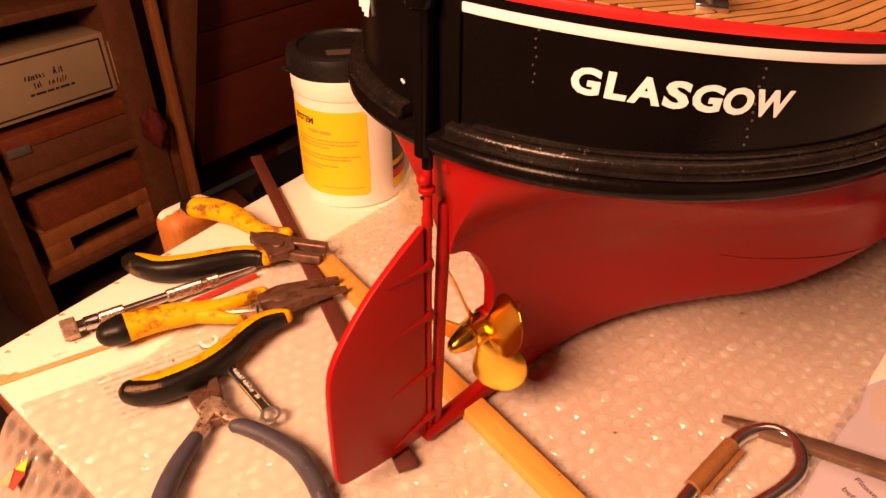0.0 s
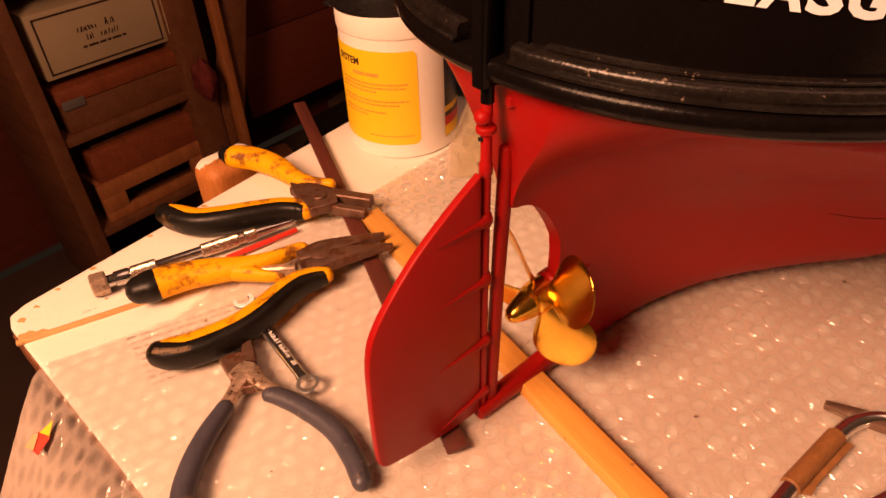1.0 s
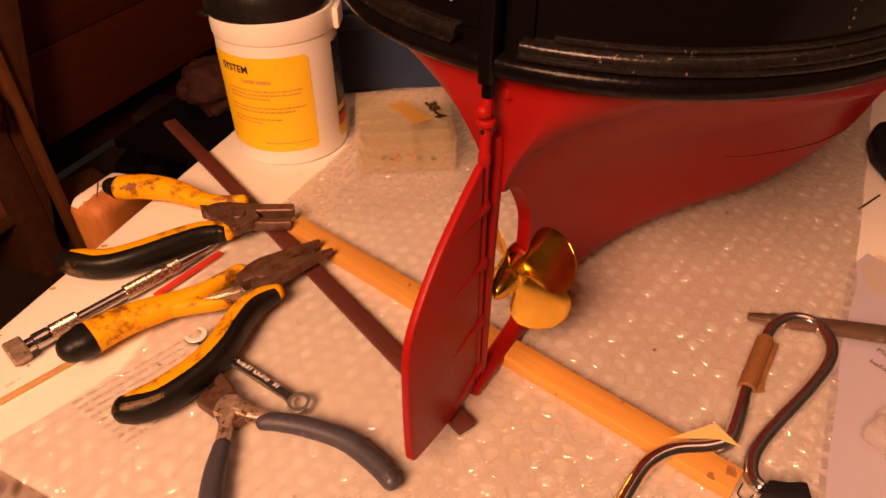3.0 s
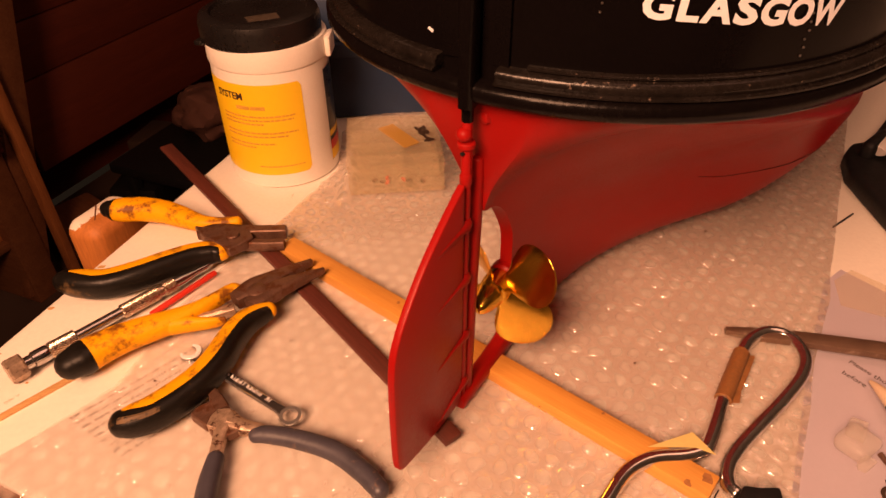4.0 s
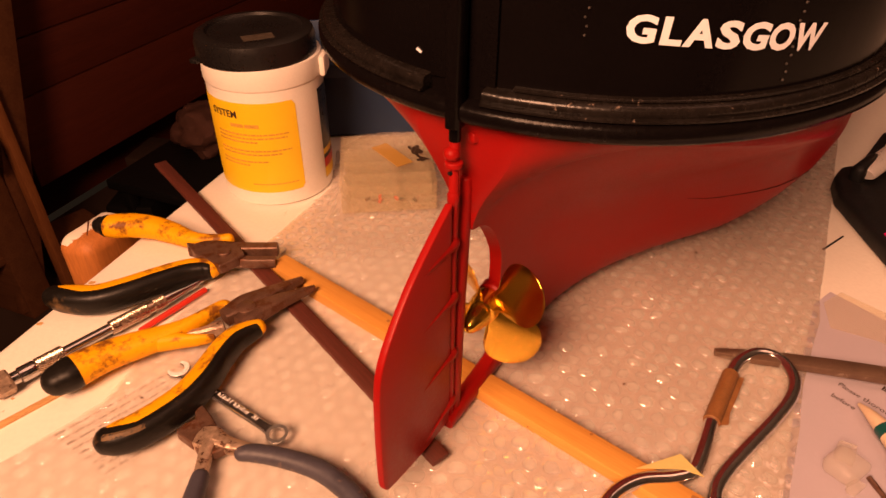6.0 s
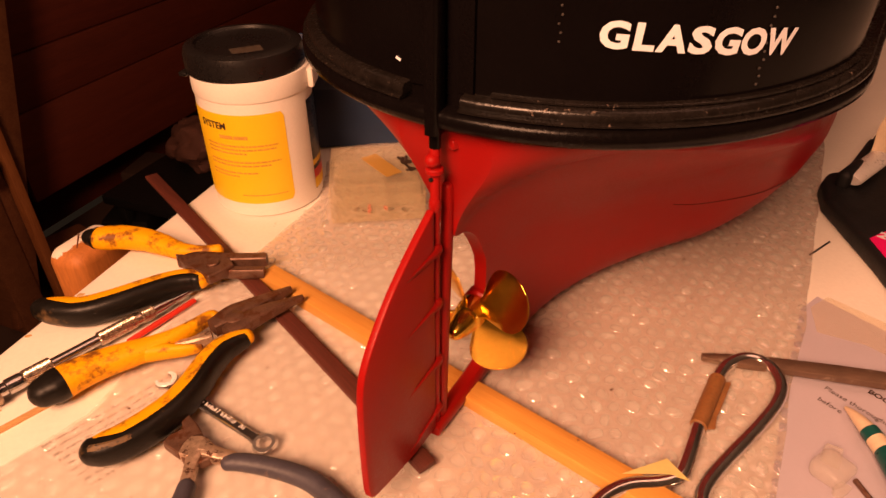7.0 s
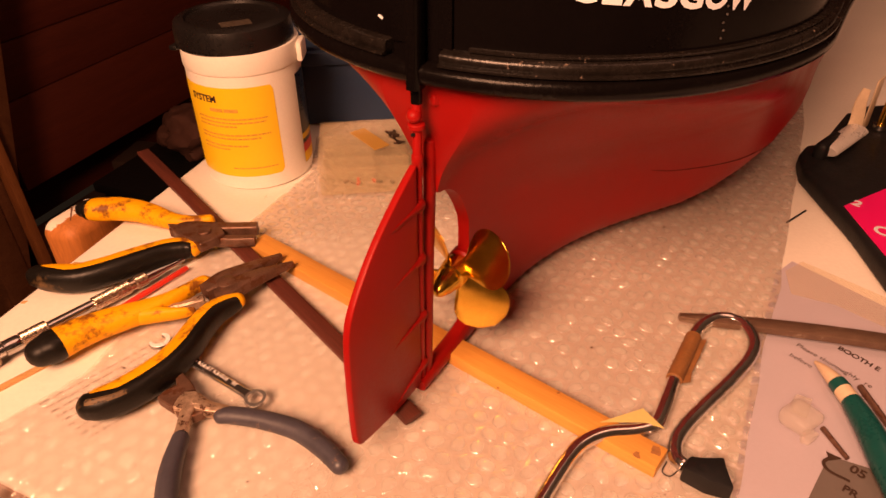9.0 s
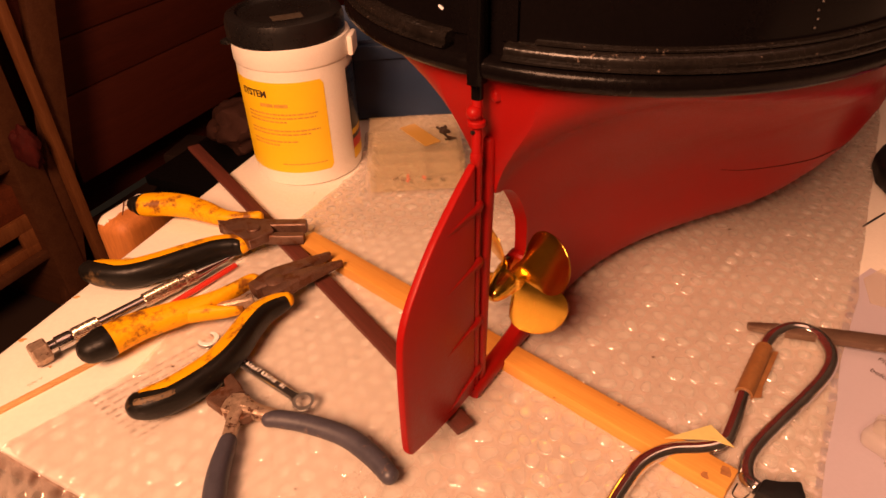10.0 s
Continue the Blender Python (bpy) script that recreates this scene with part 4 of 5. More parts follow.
def tools():
    z = 0.012
    plier("flat_nose_pliers", "flat-nose pliers with yellow and black grips, jaws slightly open",
          [([(-0.1520, 0.4305, 0.011, 0.0056, 0.0052), (-0.1445, 0.4276, 0.011, 0.0084, 0.0076), (-0.1308, 0.4252, 0.011, 0.0088, 0.0078), (-0.1166, 0.4189, 0.011, 0.0082, 0.0074), (-0.1043, 0.4099, 0.011, 0.0074, 0.0066), (-0.0921, 0.3998, 0.011, 0.0056, 0.0055), (-0.0806, 0.3950, 0.0115, 0.0040, 0.0046), (-0.0680, 0.3930, 0.012, 0.0034, 0.0042)], "cap"),
           ([(-0.1655, 0.3585, 0.0105, 0.0062, 0.0062), (-0.1568, 0.3552, 0.0105, 0.0080, 0.0076), (-0.1414, 0.3516, 0.0105, 0.0084, 0.0078), (-0.1252, 0.3544, 0.011, 0.0085, 0.0078), (-0.1089, 0.3606, 0.011, 0.0082, 0.0076), (-0.0936, 0.3660, 0.011, 0.0075, 0.0070), (-0.0829, 0.3665, 0.011, 0.0068, 0.0063), (-0.0774, 0.3645, 0.011, 0.0056, 0.0053)], 1)],
          [[(-0.092, 0.3850, 0.0125, 0.0024, 0.0030), (-0.083, 0.3835, 0.0125, 0.0062, 0.0042), (-0.072, 0.3810, 0.0125, 0.0060, 0.0042), (-0.060, 0.3780, 0.0130, 0.0040, 0.0040), (-0.038, 0.3740, 0.0130, 0.0036, 0.0036)],
           [(-0.082, 0.3760, 0.0115, 0.0042, 0.0040), (-0.068, 0.3705, 0.0115, 0.0034, 0.0038), (-0.055, 0.3665, 0.0110, 0.0027, 0.0035), (-0.040, 0.3635, 0.0110, 0.0027, 0.0034)]],
          (-0.0700, 0.3715, 0.0172, 0.0042),
          plates=[([(-0.0935, 0.3882), (-0.0792, 0.3826), (-0.0614, 0.3782), (-0.0576, 0.3679), (-0.0637, 0.3633), (-0.0723, 0.3584), (-0.0771, 0.3646), (-0.0870, 0.3744)], 0.0105, 0.0172, RUST)])
    plier("long_nose_pliers", "long-nose pliers with yellow and black grips and rusty jaws",
          [([(-0.1480, 0.2868, 0.012, 0.0078, 0.0070), (-0.1425, 0.2903, 0.012, 0.0094, 0.0080), (-0.1350, 0.2956, 0.012, 0.0093, 0.0080), (-0.1245, 0.3006, 0.012, 0.0085, 0.0074), (-0.1123, 0.3044, 0.012, 0.0078, 0.0070), (-0.0996, 0.3080, 0.012, 0.0066, 0.0062), (-0.0885, 0.3124, 0.0125, 0.0047, 0.0054), (-0.0785, 0.3186, 0.013, 0.0038, 0.0048), (-0.0705, 0.3243, 0.013, 0.0036, 0.0044), (-0.0676, 0.3240, 0.013, 0.0032, 0.0040), (-0.0664, 0.3208, 0.0125, 0.0024, 0.0034)], "cap"),
           ([(-0.1185, 0.2431, 0.0115, 0.0060, 0.0060), (-0.1130, 0.2436, 0.012, 0.0075, 0.0072), (-0.1053, 0.2462, 0.012, 0.0080, 0.0075), (-0.0946, 0.2528, 0.012, 0.0083, 0.0077), (-0.0849, 0.2614, 0.012, 0.0081, 0.0076), (-0.0772, 0.2726, 0.012, 0.0078, 0.0073), (-0.0713, 0.2851, 0.012, 0.0074, 0.0070), (-0.0643, 0.2965, 0.012, 0.0070, 0.0064), (-0.0562, 0.3022, 0.012, 0.0060, 0.0055), (-0.0505, 0.3038, 0.0125, 0.0046, 0.0044)], 1)],
          [[(-0.069, 0.3160, 0.012, 0.0044, 0.0042), (-0.058, 0.3230, 0.0125, 0.0068, 0.0045), (-0.047, 0.3290, 0.0125, 0.0050, 0.0042), (-0.036, 0.3345, 0.0125, 0.0032, 0.0034), (-0.0250, 0.3405, 0.0125, 0.0014, 0.0020)],
           [(-0.060, 0.3080, 0.0125, 0.0050, 0.0040), (-0.051, 0.3165, 0.0125, 0.0058, 0.0042), (-0.041, 0.3220, 0.0125, 0.0042, 0.0040), (-0.031, 0.3260, 0.0125, 0.0028, 0.0032), (-0.0185, 0.3310, 0.0125, 0.0012, 0.0018)]],
          (-0.0565, 0.3180, 0.0155, 0.0055),
          lobe=[(-0.1020, 0.3050, 0.0115, 0.0050, 0.0052), (-0.0950, 0.3045, 0.0112, 0.0042, 0.0048), (-0.0880, 0.3032, 0.0110, 0.0028, 0.0042), (-0.0809, 0.3022, 0.0110, 0.0019, 0.0036), (-0.0742, 0.3024, 0.0110, 0.0010, 0.0026)],
          shanks=[[(-0.0880, 0.3078, 0.0100, 0.0022, 0.0030), (-0.0790, 0.3090, 0.0100, 0.0028, 0.0032), (-0.0690, 0.3105, 0.0108, 0.0034, 0.0036)]])
    plier("side_cutters", "small side cutters with grey-blue dipped handles",
          [([(-0.0595, 0.2252, 0.008, 0.0038, 0.0038), (-0.0545, 0.2245, 0.008, 0.0045, 0.0043), (-0.042, 0.2190, 0.008, 0.0048, 0.0046), (-0.0261, 0.2088, 0.008, 0.0050, 0.0048), (-0.0153, 0.1958, 0.008, 0.0049, 0.0047), (-0.0090, 0.1845, 0.008, 0.0044, 0.0043)], "dipped"),
           ([(-0.0768, 0.2165, 0.008, 0.0042, 0.0042), (-0.0795, 0.2030, 0.008, 0.0050, 0.0048), (-0.0805, 0.1890, 0.008, 0.0053, 0.0050), (-0.0792, 0.1750, 0.008, 0.0053, 0.0050), (-0.0745, 0.1610, 0.008, 0.0050, 0.0048)], "dipped")],
          [[(-0.0802, 0.2590, 0.007, 0.0014, 0.0024), (-0.0788, 0.2540, 0.0072, 0.0026, 0.0028), (-0.0765, 0.2480, 0.0075, 0.0036, 0.0032), (-0.0745, 0.2420, 0.0078, 0.0040, 0.0034)]],
          None,
          plates=[([(-0.0890, 0.2430), (-0.0860, 0.2468), (-0.0805, 0.2489), (-0.0753, 0.2483), (-0.0729, 0.2451), (-0.0740, 0.2380), (-0.0813, 0.2343), (-0.0847, 0.2380)], 0.0045, 0.0100, RUST),
                  ([(-0.0809, 0.2330), (-0.0789, 0.2386), (-0.0758, 0.2419), (-0.0703, 0.2409), (-0.0662, 0.2340), (-0.0690, 0.2312), (-0.0735, 0.2335), (-0.0770, 0.2305)], 0.0060, 0.0118, WORN),
                  ([(-0.0805, 0.2335), (-0.0766, 0.2318), (-0.0735, 0.2330), (-0.0700, 0.2300), (-0.0660, 0.2310), (-0.0667, 0.2284), (-0.0721, 0.2268), (-0.0778, 0.2278)], 0.0045, 0.0098, RUST)],
          shanks=[[(-0.0720, 0.2370, 0.008, 0.0050, 0.0040), (-0.0660, 0.2315, 0.008, 0.0036, 0.0036), (-0.0560, 0.2265, 0.008, 0.0028, 0.0030)],
                  [(-0.0735, 0.2350, 0.008, 0.0044, 0.0040), (-0.0755, 0.2260, 0.008, 0.0031, 0.0032), (-0.0780, 0.2120, 0.008, 0.0027, 0.0028)]])


tools()


def spanner():
    a, b = Vector((-0.0912, 0.2858, 0.0062)), Vector((-0.0437, 0.2335, 0.0060))
    ob = thing("spanner", "small bright combination spanner with stamped lettering", "spanner")
    d = (b - a).normalized()
    m = Matrix.Translation(a) @ Matrix.Rotation(math.atan2(d.y, d.x), 4, "Z")
    n = (b - a).length
    bm = sweep([(0.004, 0, 0, 0.0034, 0.0013), (0.010, 0, 0, 0.0027, 0.0013), (n - 0.009, 0, 0, 0.0024, 0.0012), (n - 0.004, 0, 0, 0.0030, 0.0013)], 12, power=4)
    bm.transform(m)
    part("shank", bm, CHROME, ob, "stamped chrome shank")
    bm = sweep([(0.006, -0.0026, 0.0006, 0.0006, 0.0007), (n - 0.008, -0.0022, 0.0006, 0.0007, 0.0008), (n - 0.003, -0.0028, 0.0006, 0.0008, 0.0008)], 8)
    bm.transform(m)
    part("bevel", bm, POLISHED, ob, "bright polished edge")
    bm = bmesh.new()
    prof = [(0.0036, -0.0010), (0.0052, -0.0011), (0.0056, 0), (0.0052, 0.0012), (0.0036, 0.0011), (0.0036, -0.0010)]
    lathe(prof, m @ pose(n, 0, 0.0003), 28, bm)
    part("ring_end", bm, POLISHED, ob, "bright ring end")
    rows = []
    for k in range(17):
        t = radians(-125 + 250 * k / 16)
        w = 0.0017 * (1 - 0.55 * abs(k / 8 - 1) ** 3)
        rows.append((-0.0010 + 0.0044 * math.cos(t), 0.0044 * math.sin(t), 0.0006, w * 1.15, 0.0013))
    bm = sweep(rows, 10, power=3)
    bm.transform(m)
    jaw = part("open_end", bm, CHROME, ob, "bright open jaw")
    # pale plate on the chrome jaw in place of its specular highlight
    bm = sweep([(x, y, h + 0.0012, w * 0.72, 0.0003) for x, y, h, w, _ in rows], 8, power=4)
    bm.transform(m)
    part("jaw_highlight", bm, SHINE_WHITE, jaw, "white plate painting the jaw's highlight")
    bm = bmesh.new()
    rng = random.Random(4)
    scrawl(bm, 0, -0.0006, n - 0.024, 0.0022, rng)
    bm.transform(m @ pose(0.011, 0.0002, 0.00150))
    part("stamping", bm, STAMP, ob, smooth=False)


spanner()


def screwdriver():
    a, b = Vector((-0.1800, 0.2925, 0.0072)), Vector((-0.0800, 0.3640, 0.0062))
    ob = thing("knurled_driver", "nickel knurled hand driver with a hexagon end", "screwdriver")
    m = along(a, b) @ Matrix.Diagonal((0.84, 0.84, 1, 1))
    n = (b - a).length
    bm = lathe([(0, 0), (0.0072, 0), (0.0080, 0.0010), (0.0080, 0.0075), (0.0072, 0.0085), (0, 0.0085)], m, 6)
    part("hexagon", bm, WORN, ob, "steel hexagon end", smooth=False)
    bm = lathe([(0, 0.008), (0.0042, 0.0085), (0.0042, 0.0120), (0.0052, 0.0125), (0.0052, 0.0195), (0.0046, 0.0205), (0, 0.0205)], m, 24)
    part("collar", bm, CHROME, ob)
    for z0, z1, r in ((0.0205, 0.0350, 0.0050), (0.0600, 0.0930, 0.0046)):
        bm = bmesh.new()
        rings, sides, steps = [], 36, int((z1 - z0) / 0.0006)
        for i in range(steps + 1):
            z = z0 + (z1 - z0) * i / steps
            e = min(i, steps - i)
            ring = []
            for k in range(sides):
                rr = r * (0.9 if e == 0 else 1.0) + (0.00028 if (i + k) % 2 and 0 < e else 0.0)
                if z0 > 0.05 and abs(i / steps - 0.72) < 0.05:
                    rr = r * 0.86
                ring.append(bm.verts.new(m @ Vector((rr * math.cos(2 * math.pi * k / sides), rr * math.sin(2 * math.pi * k / sides), z))))
            rings.append(ring)
        for p, q in zip(rings, rings[1:]):
            for k in range(sides):
                bm.faces.new((p[k], p[(k + 1) % sides], q[(k + 1) % sides], q[k]))
        bm.faces.new(rings[0])
        bm.faces.new(rings[-1])
        part("knurling", bm, KNURL, ob, "knurled nickel sleeve", smooth=False)
    part("rod", lathe([(0, 0.034), (0.0036, 0.034), (0.0036, 0.061), (0, 0.061)], m, 20), CHROME, ob)
    part("nose", lathe([(0, 0.0925), (0.0040, 0.0925), (0.0036, 0.099), (0.0022, 0.107), (0.0014, 0.118), (0, 0.1185)], m, 20), CHROME, ob)
    bm = sweep(round_rows([(-0.1160, 0.3265, 0.0030, 0.0019, 0.0016), (-0.0830, 0.3555, 0.0030, 0.0019, 0.0016)], 0.5), 10)
    tagged(part("red_rod", bm, REDPLASTIC), "thin red plastic rod beside the driver", "rod")


screwdriver()


# ---- tub and compartment box ----
def tub():
    c = (-0.0340, 0.4860)
    m = pose(*c, 0.0, 0, 0, 0)
    ob = thing("tub", "white plastic tub with a black lid and yellow label", "tub", m @ Matrix.Diagonal((1.03, 1.03, 1.10, 1)))
    prof = [(0, 0.0), (0.0365, 0.0), (0.0385, 0.0012), (0.0390, 0.004), (0.0389, 0.0785), (0.0394, 0.0790), (0.0397, 0.0800), (0.0397, 0.0905), (0.0392, 0.0920), (0, 0.0920)]
    part("body", lathe(prof, None, 64), TUB, ob, "white plastic body")
    lid = part("lid", lathe([(0, 0.0908), (0.0378, 0.0908), (0.0390, 0.0920), (0.0390, 0.1010), (0.0378, 0.1050), (0.0350, 0.1064), (0.0312, 0.1066), (0.0300, 0.1050), (0, 0.1044)], pose(-0.0022, 0, 0), 64), LID, ob, "black plastic screw lid")
    part("tear_tab", box((0.010, 0.006, 0.0030), pose(-0.0400, -0.008, 0.0915, 0, 0, 60), 0.001), LID, lid)
    part("pull_tab", box((0.0042, 0.018, 0.0125), pose(0.0398, -0.010, 0.0845, 0, 0, -14), 0.0017), TUB, ob, "white tab beside the lid")
    part("sticker", box((0.020, 0.011, 0.0004), pose(0.000, -0.016, 0.1047, 0, 0, 12), 0.0001), STICKER, lid, "small grubby sticker", smooth=False)

    def wrapped(a0, a1, z0, z1, r, mat, name, label, rounded=0.0):
        bm = bmesh.new()
        n = 40
        cols = []
        for k in range(n + 1):
            a = a0 + (a1 - a0) * k / n
            e = min(k, n - k) / n * (a1 - a0) * r
            cut = rounded - math.sqrt(max(0.0, rounded ** 2 - (rounded - e) ** 2)) if e < rounded else 0.0
            cols.append([bm.verts.new((r * math.sin(a), -r * math.cos(a), z)) for z in (z0 + cut, (z0 + z1) / 2, z1 - cut)])
        for p, q in zip(cols, cols[1:]):
            for i in (0, 1):
                bm.faces.new((p[i], q[i], q[i + 1], p[i + 1]))
        return part(name, bm, mat, ob, label)
    wrapped(radians(-96), radians(26.5), 0.0108, 0.0720, 0.0392, LABEL, "label", "bright yellow printed label", 0.003)
    wrapped(radians(57), radians(170), 0.0085, 0.0720, 0.0392, LID, "dark_label", "black label with yellow and red stripes")
    wrapped(radians(56.5), radians(170.5), 0.0090, 0.0165, 0.0394, LABEL, "stripe", "")
    wrapped(radians(56.5), radians(170.5), 0.0165, 0.0230, 0.0395, REDLINE, "stripe", "")
    wrapped(radians(56.5), radians(170.5), 0.0260, 0.0300, 0.0394, LABEL, "stripe", "")

    def printed(bm, mat, name, a0, z):
        bmesh.ops.subdivide_edges(bm, edges=[e for e in bm.edges if e.calc_length() > 0.006], cuts=3)
        r = 0.0395
        for v in bm.verts:
            a = a0 + v.co.x / r
            v.co = (r * math.sin(a), -r * math.cos(a), z + v.co.y)
        part(name, bm, mat, ob, smooth=False)
    printed(text_mesh("SYSTEM", 0.0062, 0.00018, 1.02), INK, "print", radians(-62), 0.0622)
    printed(bars(bmesh.new(), 0.0, 0.0, 0.020, 0.0022, random.Random(2), 0.2), FAINT, "print", radians(-40), 0.0562)
    rng = random.Random(7)
    bm = bmesh.new()
    for z, a, w in ((0.0510, -0.0, 0.052), (0.0485, 0.0, 0.050), (0.0460, 0, 0.030), (0.0400, 0, 0.052), (0.0375, 0, 0.045), (0.0325, 0, 0.036), (0.0300, 0, 0.022)):
        bars(bm, a, z, w, 0.0011, rng, 0.25)
    bars(bm, 0.022, 0.0165, 0.032, 0.0009, rng, 0.25)
    printed(bm, FAINT, "fine_print", radians(-58), 0.0)


tub()


def compartment_box():
    m = pose(0.0440, 0.4530, 0.004, 0, 0, -7)
    ob = thing("parts_box", "clear plastic compartment box with a marked lid", "storage box", m)
    w, d, h = 0.066, 0.074, 0.021
    for x, y, sx, sy in ((0, -d / 2, w, 0.0012), (0, d / 2, w, 0.0012), (-w / 2, 0, 0.0012, d), (w / 2, 0, 0.0012, d)):
        part("side", box((sx, sy, h), pose(x, y, h / 2), 0.0003), CLEAR, ob)
    part("base", box((w, d, 0.0012), pose(0, 0, 0.0006)), CLEAR, ob)
    for k in (-1, 0, 1):
        part("divider", box((w - 0.003, 0.0010, h - 0.003), pose(0, k * d / 4, h / 2 + 0.0002)), CLEAR, ob)
    part("divider", box((0.0010, d - 0.003, h - 0.003), pose(0.006, 0, h / 2)), CLEAR, ob)
    lid = part("lid", box((w + 0.002, d + 0.002, 0.0016), pose(0, 0, h + 0.0008), 0.0006), CLEAR, ob, "clear lid with a strip of old tape")
    part("tape", box((0.013, 0.036, 0.0003), pose(0.0040, 0.0035, h + 0.0019, 0, 0, 30)), TAPE, lid, "yellowed tape", smooth=False)
    bm = text_mesh("38-4", 0.0105, 0.0006)
    bm.transform(pose(0.0165, 0.0150, h + 0.0022, 0, 0, -75) @ Matrix.Diagonal((1.3, 1, 1, 1)))
    part("marking", bm, INK, lid, "black marker figures", smooth=False)
    rng = random.Random(3)
    for k in range(7):
        p = (rng.uniform(-0.016, 0.025), rng.uniform(-0.034, -0.022), 0.0030)
        part("spare", box((0.004, 0.002, 0.002), pose(*p, 0, 0, rng.uniform(0, 180)), 0.0004), (REDPLASTIC, RUBBER, RUST)[k % 3], ob)


compartment_box()


def crate():
    ob = thing("navy_crate", "dark navy plastic crate standing on the bench", "crate")
    m = pose(0.125, 0.588, 0.0, 0, 0, -6)
    w, d, h = 0.26, 0.10, 0.068
    for x, y, sx, sy in ((0, -d / 2, w, 0.003), (0, d / 2, w, 0.003), (-w / 2, 0, 0.003, d), (w / 2, 0, 0.003, d)):
        part("side", box((sx, sy, h), m @ pose(x, y, h / 2 + 0.001), 0.001), BLUE, ob)
    part("base", box((w, d, 0.003), m @ pose(0, 0, 0.0026)), BLUE, ob)
    part("rim", box((w + 0.008, 0.006, 0.012), m @ pose(0, -d / 2 - 0.003, h - 0.008), 0.002), BLUE, ob)


crate()


# ---- steel hook, file, papers ----
def steel_hook():
    ob = thing("bent_steel_rod", "bent chromed steel rod with a rubber foot and brown sleeve", "steel rod")
    line = [(0.062, 0.140), (0.073, 0.1505), (0.086, 0.1620), (0.097, 0.1695), (0.110, 0.1725), (0.124, 0.1705), (0.134, 0.1712), (0.1405, 0.1765), (0.1490, 0.1860), (0.1600, 0.1980), (0.1750, 0.2125), (0.1885, 0.2255), (0.2000, 0.2340), (0.2120, 0.2370), (0.2205, 0.2330), (0.2235, 0.2240),
            (0.2195, 0.2120), (0.2080, 0.2010), (0.1880, 0.1890), (0.1680, 0.1785), (0.1500, 0.1685), (0.1400, 0.1615), (0.1355, 0.1540), (0.1365, 0.1490)]
    line = [(0.1405 + (x - 0.1405) * 0.915, 0.170 + (y - 0.170) * 0.915) if 7 < i < 21 else (x, y) for i, (x, y) in enumerate(line)]
    rows = []
    for i, (x, y) in enumerate(line):
        lift = 0.0015 if i < 9 else 0.0
        rows.append((x, y, 0.0062 + lift, 0.0034, 0.0034))
    part("rod", sweep(round_rows(smooth_line(rows, 4), 0.3), 14), RODSTEEL, ob, "dark shining steel rod")
    s = [(*np.array(line[k]), 0.0064, 0.0041, 0.0041) for k in (9, 10, 11)]
    sleeve = part("sleeve", sweep(smooth_line(s, 4), 14), SLEEVE, ob, "worn brown paper sleeve")
    (ax, ay), (bx, by) = line[9], line[11]
    flap = [(ax + 0.0015, ay - 0.0020), (ax + 0.0075, ay - 0.0030), (ax + 0.012, ay + 0.0030), ((ax + bx) / 2 + 0.0060, (ay + by) / 2 - 0.0032), (bx + 0.0062, by - 0.0032), (bx + 0.0015, by - 0.0010)]
    part("torn_flap", slab(flap, 0.0052, 0.0058, 0.0002), SLEEVE, sleeve, "torn loose edge of the sleeve", smooth=False)
    foot = [(0.1305, 0.1440), (0.1385, 0.1500), (0.1450, 0.1470), (0.1560, 0.1445), (0.1530, 0.1370), (0.1500, 0.1260), (0.1390, 0.1330)]
    foot = [(0.1375 + (x - 0.1375) * 0.8, 0.1475 + (y - 0.1475) * 0.8) for x, y in foot]
    part("rubber_foot", slab(foot, 0.0030, 0.0125, 0.0012), RUBBER, ob, "black rubber foot")
    wire = [(0.1335, 0.1485, 0.004, 0.0003, 0.0003), (0.1290, 0.1470, 0.004, 0.0003, 0.0003), (0.1270, 0.1500, 0.004, 0.0003, 0.0003), (0.1310, 0.1535, 0.005, 0.0003, 0.0003)]
    part("wire_tail", sweep(smooth_line(wire, 5), 6), RUBBER, ob)


steel_hook()


def file_tool():
    rows = [(0.1855, 0.2375, 0.0062, 0.0018, 0.0016), (0.2000, 0.2310, 0.0062, 0.0036, 0.0020), (0.2250, 0.2200, 0.0064, 0.0045, 0.0022), (0.2600, 0.2030, 0.0066, 0.0050, 0.0024), (0.3000, 0.1820, 0.0066, 0.0052, 0.0024), (0.3400, 0.1605, 0.0066, 0.0052, 0.0024)]
    tagged(part("file", sweep(smooth_line(rows, 4), 12, power=6), FILE, sharp=35), "worn flat steel file with a tapered end", "file")


file_tool()


